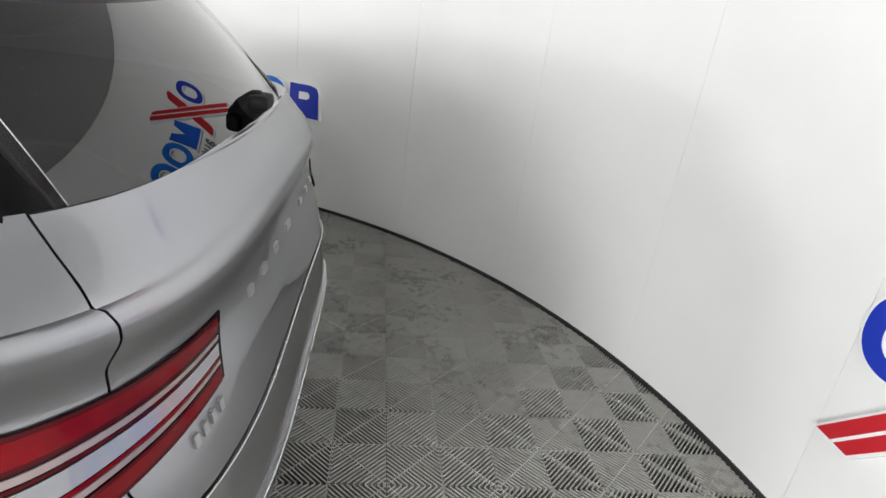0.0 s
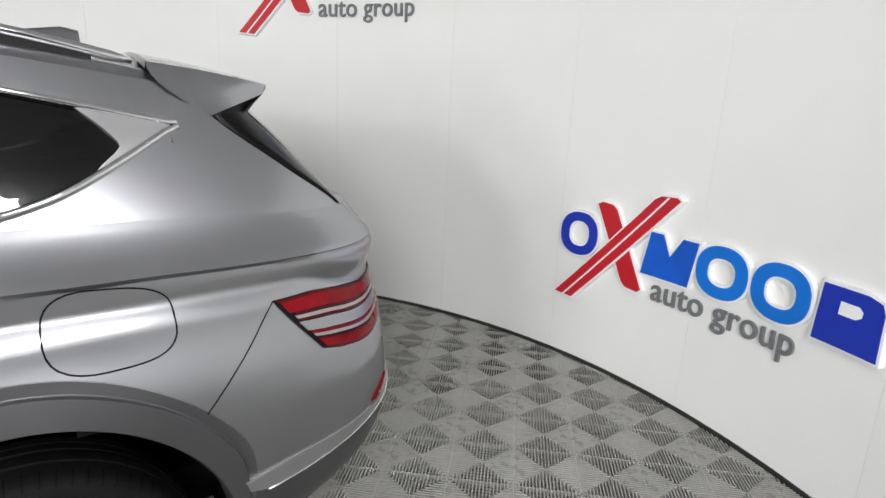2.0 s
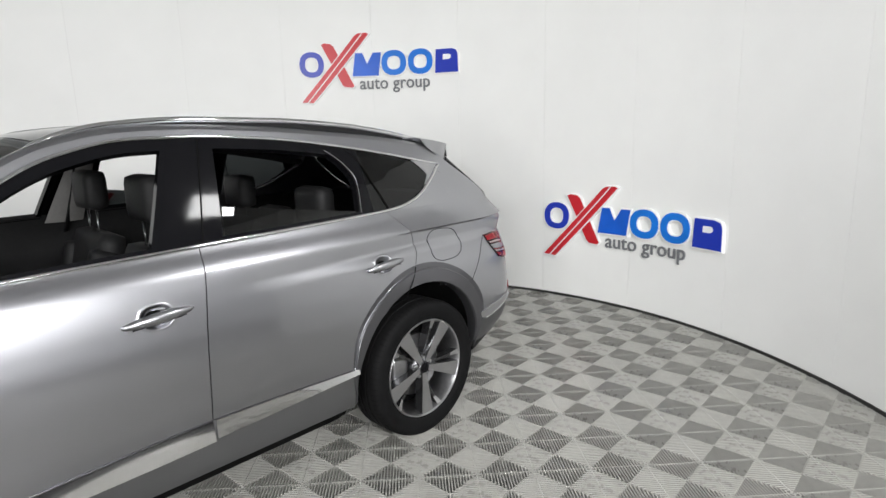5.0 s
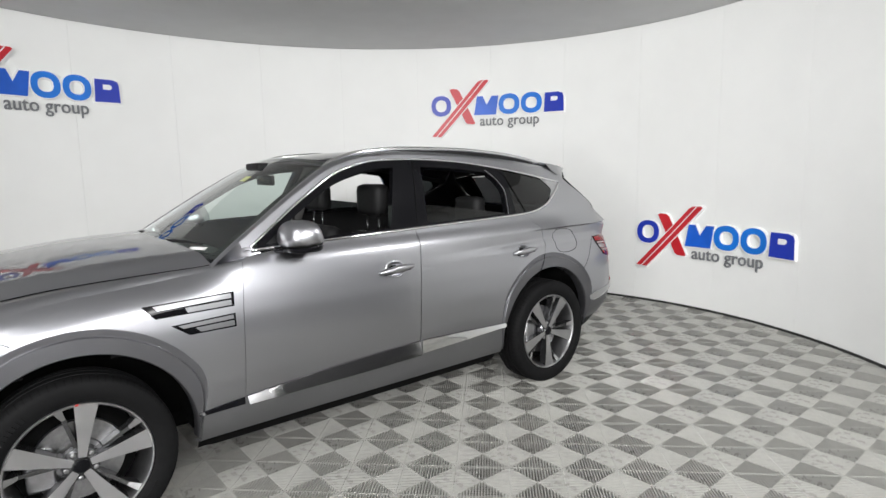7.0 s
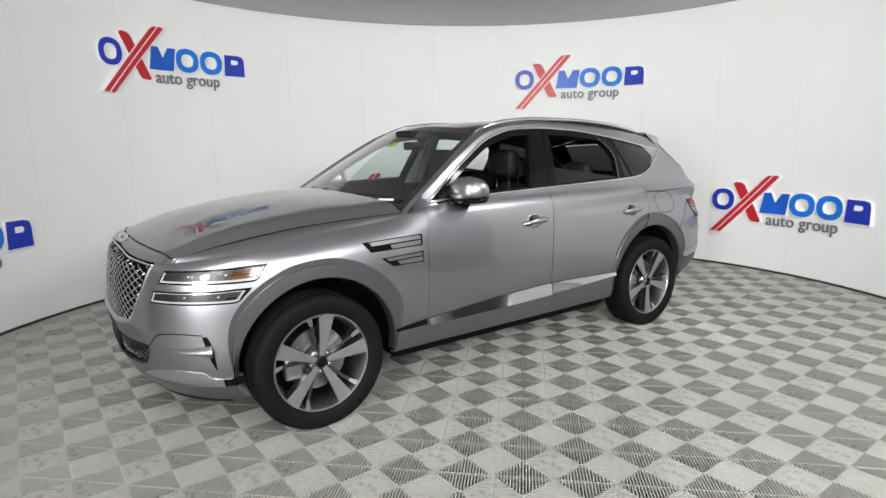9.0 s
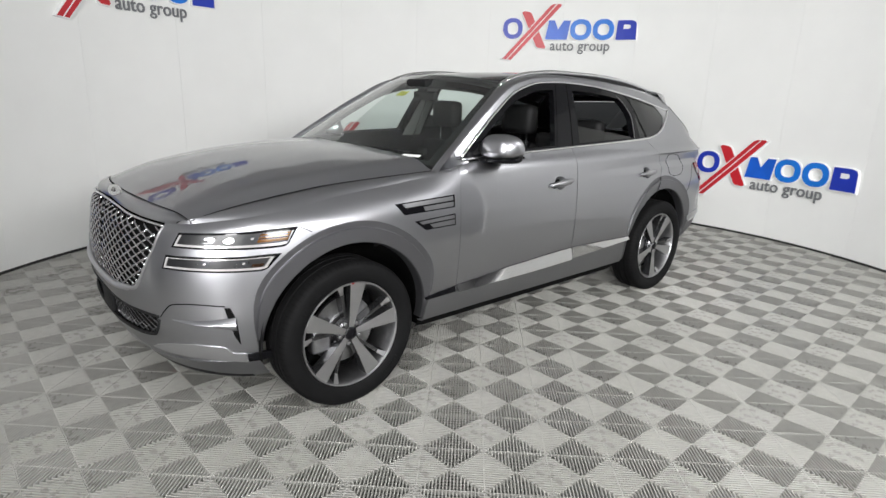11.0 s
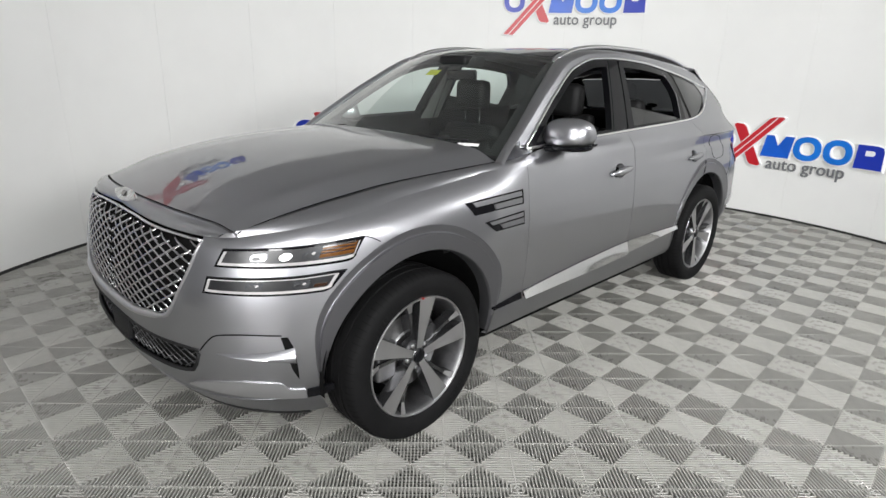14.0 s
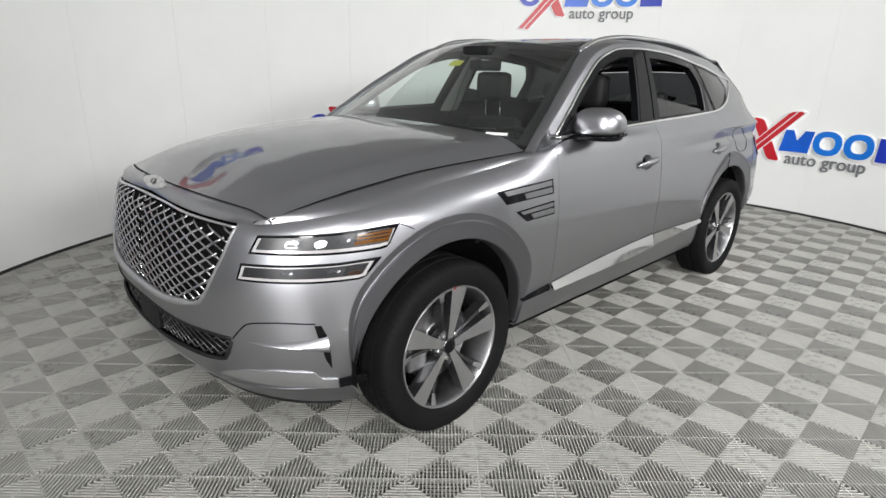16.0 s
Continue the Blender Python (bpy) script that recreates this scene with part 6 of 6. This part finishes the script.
bm.transform(Matrix.Translation((1.78, -0.23, 1.545)) @ Matrix.Rotation(radians(-58), 4, "Y"))
tagged(link("yellow_tag", bm, YELLOW, None, smooth=False), "small yellow paper tag hung inside the windscreen", "tag")
bm = bmesh.new()
box(bm, (-0.012, -0.055, -0.001), (0.012, 0.055, 0.001))
bm.transform(Matrix.Translation((2.360, 0.632, 1.205)) @ Matrix.Rotation(radians(30), 4, "Z") @ Matrix.Rotation(radians(25), 4, "Y"))
tagged(link("paper_label", bm, PAPER, None, smooth=False), "small white paper label at the foot of the windscreen", "label")

# ---- wall panels and floor tiles ----
SEAMS = [A0 + 0.02] + [130.4 + 14.0 * k for k in range(16)] + [A1 - 0.02]
for a, b in zip(SEAMS, SEAMS[1:]):
    bm = bmesh.new()
    g = 0.012
    n = max(4, int((b - a) / 1.2))
    wall_piece(bm, a + g, b - g, 0.002, TOP - 0.001, 0.0, -0.0055, n)
    sharp(link("wall_panel", bm, WALL, wall))

# floor: open grid tiles with diagonal ribs on a dark base
bm = bmesh.new()
box(bm, (-5.0, -5.5, -0.10), (9.5, 9.5, -0.025))
floor = tagged(link("floor", bm, SUBFLOOR, smooth=False), "grey ribbed plastic grid tiles that look like a checkerboard", "floor", kind="structure")
for lo, hi in (((6.4, -5.4, -0.024), (9.4, 9.4, -0.002)), ((-4.9, 6.0, -0.024), (6.4, 9.4, -0.002))):
    bm = bmesh.new()
    box(bm, lo, hi)
    tagged(link("floor_hall", bm, HALL_FLOOR, smooth=False), "plain dark floor of the hall outside the tiles", "floor", kind="structure")
PITCH, RIB = 0.01472, 0.0060


def tile_geometry(fine):
    """One tile of four cells with diagonal ribs, a spine across each cell and low ties between the ribs."""
    V, F = [], []

    def bar(c, along, half, w, z1, z0=-0.024, cham=0.0):
        ax = np.array(along) / np.hypot(*along)
        nx = np.array((-ax[1], ax[0]))
        k = len(V)
        prof = [(-w / 2, z0), (-w / 2, z1 - cham), (-w / 2 + cham, z1), (w / 2 - cham, z1), (w / 2, z1 - cham), (w / 2, z0)] if cham else [(-w / 2, z0), (-w / 2, z1), (w / 2, z1), (w / 2, z0)]
        n = len(prof)
        for sgn in (-1, 1):
            for t, z in prof:
                p = np.array(c) + ax * sgn * half + nx * t
                V.append((p[0], p[1], z))
        for q in range(n - 1):
            F.append((k + q, k + n + q, k + n + q + 1, k + q + 1))
        F.append(tuple(k + q for q in range(n)))
        F.append(tuple(k + n + q for q in reversed(range(n))))

    for cx, cy in ((-0.1, -0.1), (0.1, -0.1), (0.1, 0.1), (-0.1, 0.1)):
        sgn = 1 if cx * cy < 0 else -1
        along, across = (1, sgn), np.array((1, -sgn)) / math.sqrt(2)
        d = -0.1414 + (0.2828 - 19 * PITCH) / 2 + PITCH / 2
        while d < 0.1414:
            half = 0.1414 - abs(d) - 0.002
            if half > 0.004:
                bar(np.array((cx, cy)) + across * d, along, half, RIB, 0.0, cham=0.0009)
            d += PITCH
        bar((cx, cy), (1, -sgn), 0.138, 0.0045, -0.0012)
        if fine:
            unit = np.array(along) / math.sqrt(2)
            for q in range(-6, 7):
                if q:
                    bar(np.array((cx, cy)) + unit * q * 0.0205, (1, -sgn), 0.1414 - abs(q) * 0.0205 - 0.003, 0.0030, -0.016)
    for s in (-1, 1):
        bar((0, s * 0.198), (1, 0), 0.198, 0.0025, -0.004)
        bar((s * 0.198, 0), (0, 1), 0.198, 0.0025, -0.004)
    return np.array(V), F


NV, NFACES = tile_geometry(True)
TV, TF = tile_geometry(False)
tile_mesh = bpy.data.meshes.new("floor_tile")
tile_mesh.from_pydata([tuple(v) for v in NV], [], NFACES)
tile_mesh.materials.append(TILE)
ANGLE, REF = radians(1.3), np.array((2.162, 1.084))
ca, sa = math.cos(ANGLE), math.sin(ANGLE)
turn = np.array(((ca, -sa), (sa, ca)))
near, far = [], []
for i in range(-20, 21):
    for j in range(-20, 21):
        p = REF + turn @ np.array((0.4 * i, 0.4 * j))
        e = ((p[0] - CX) / RX) ** 2 + ((p[1] - CY) / RY) ** 2
        if e < 1.16 or (p[0] > 0.0 and p[1] > 0.0 and p[0] < 6.2 and p[1] < 5.8):
            d = abs(p[1] - 1.9) + 0.6 * abs(p[0] - 1.8)
            (near if p[1] > -1.0 else far).append((d, p))
near.sort(key=lambda q: q[0])
far += near[300:]
for d, p in near[:300]:
    ob = new("floor_tile", tile_mesh)
    ob.matrix_basis = Matrix.Translation((p[0], p[1], 0)) @ Matrix.Rotation(ANGLE, 4, "Z")
    ob.parent = floor
n = len(TV)
rot = TV.copy()
rot[:, :2] = TV[:, :2] @ turn.T
V = np.concatenate([rot + np.array((p[0], p[1], 0)) for d, p in far])
F = [tuple(k + n * t for k in f) for t in range(len(far)) for f in TF]
me = bpy.data.meshes.new("floor_tiles")
me.from_pydata(V.tolist(), [], F)
me.materials.append(TILE)
rest = new("floor_tiles", me)
rest.parent = floor
tagged(rest, kind="stuff")
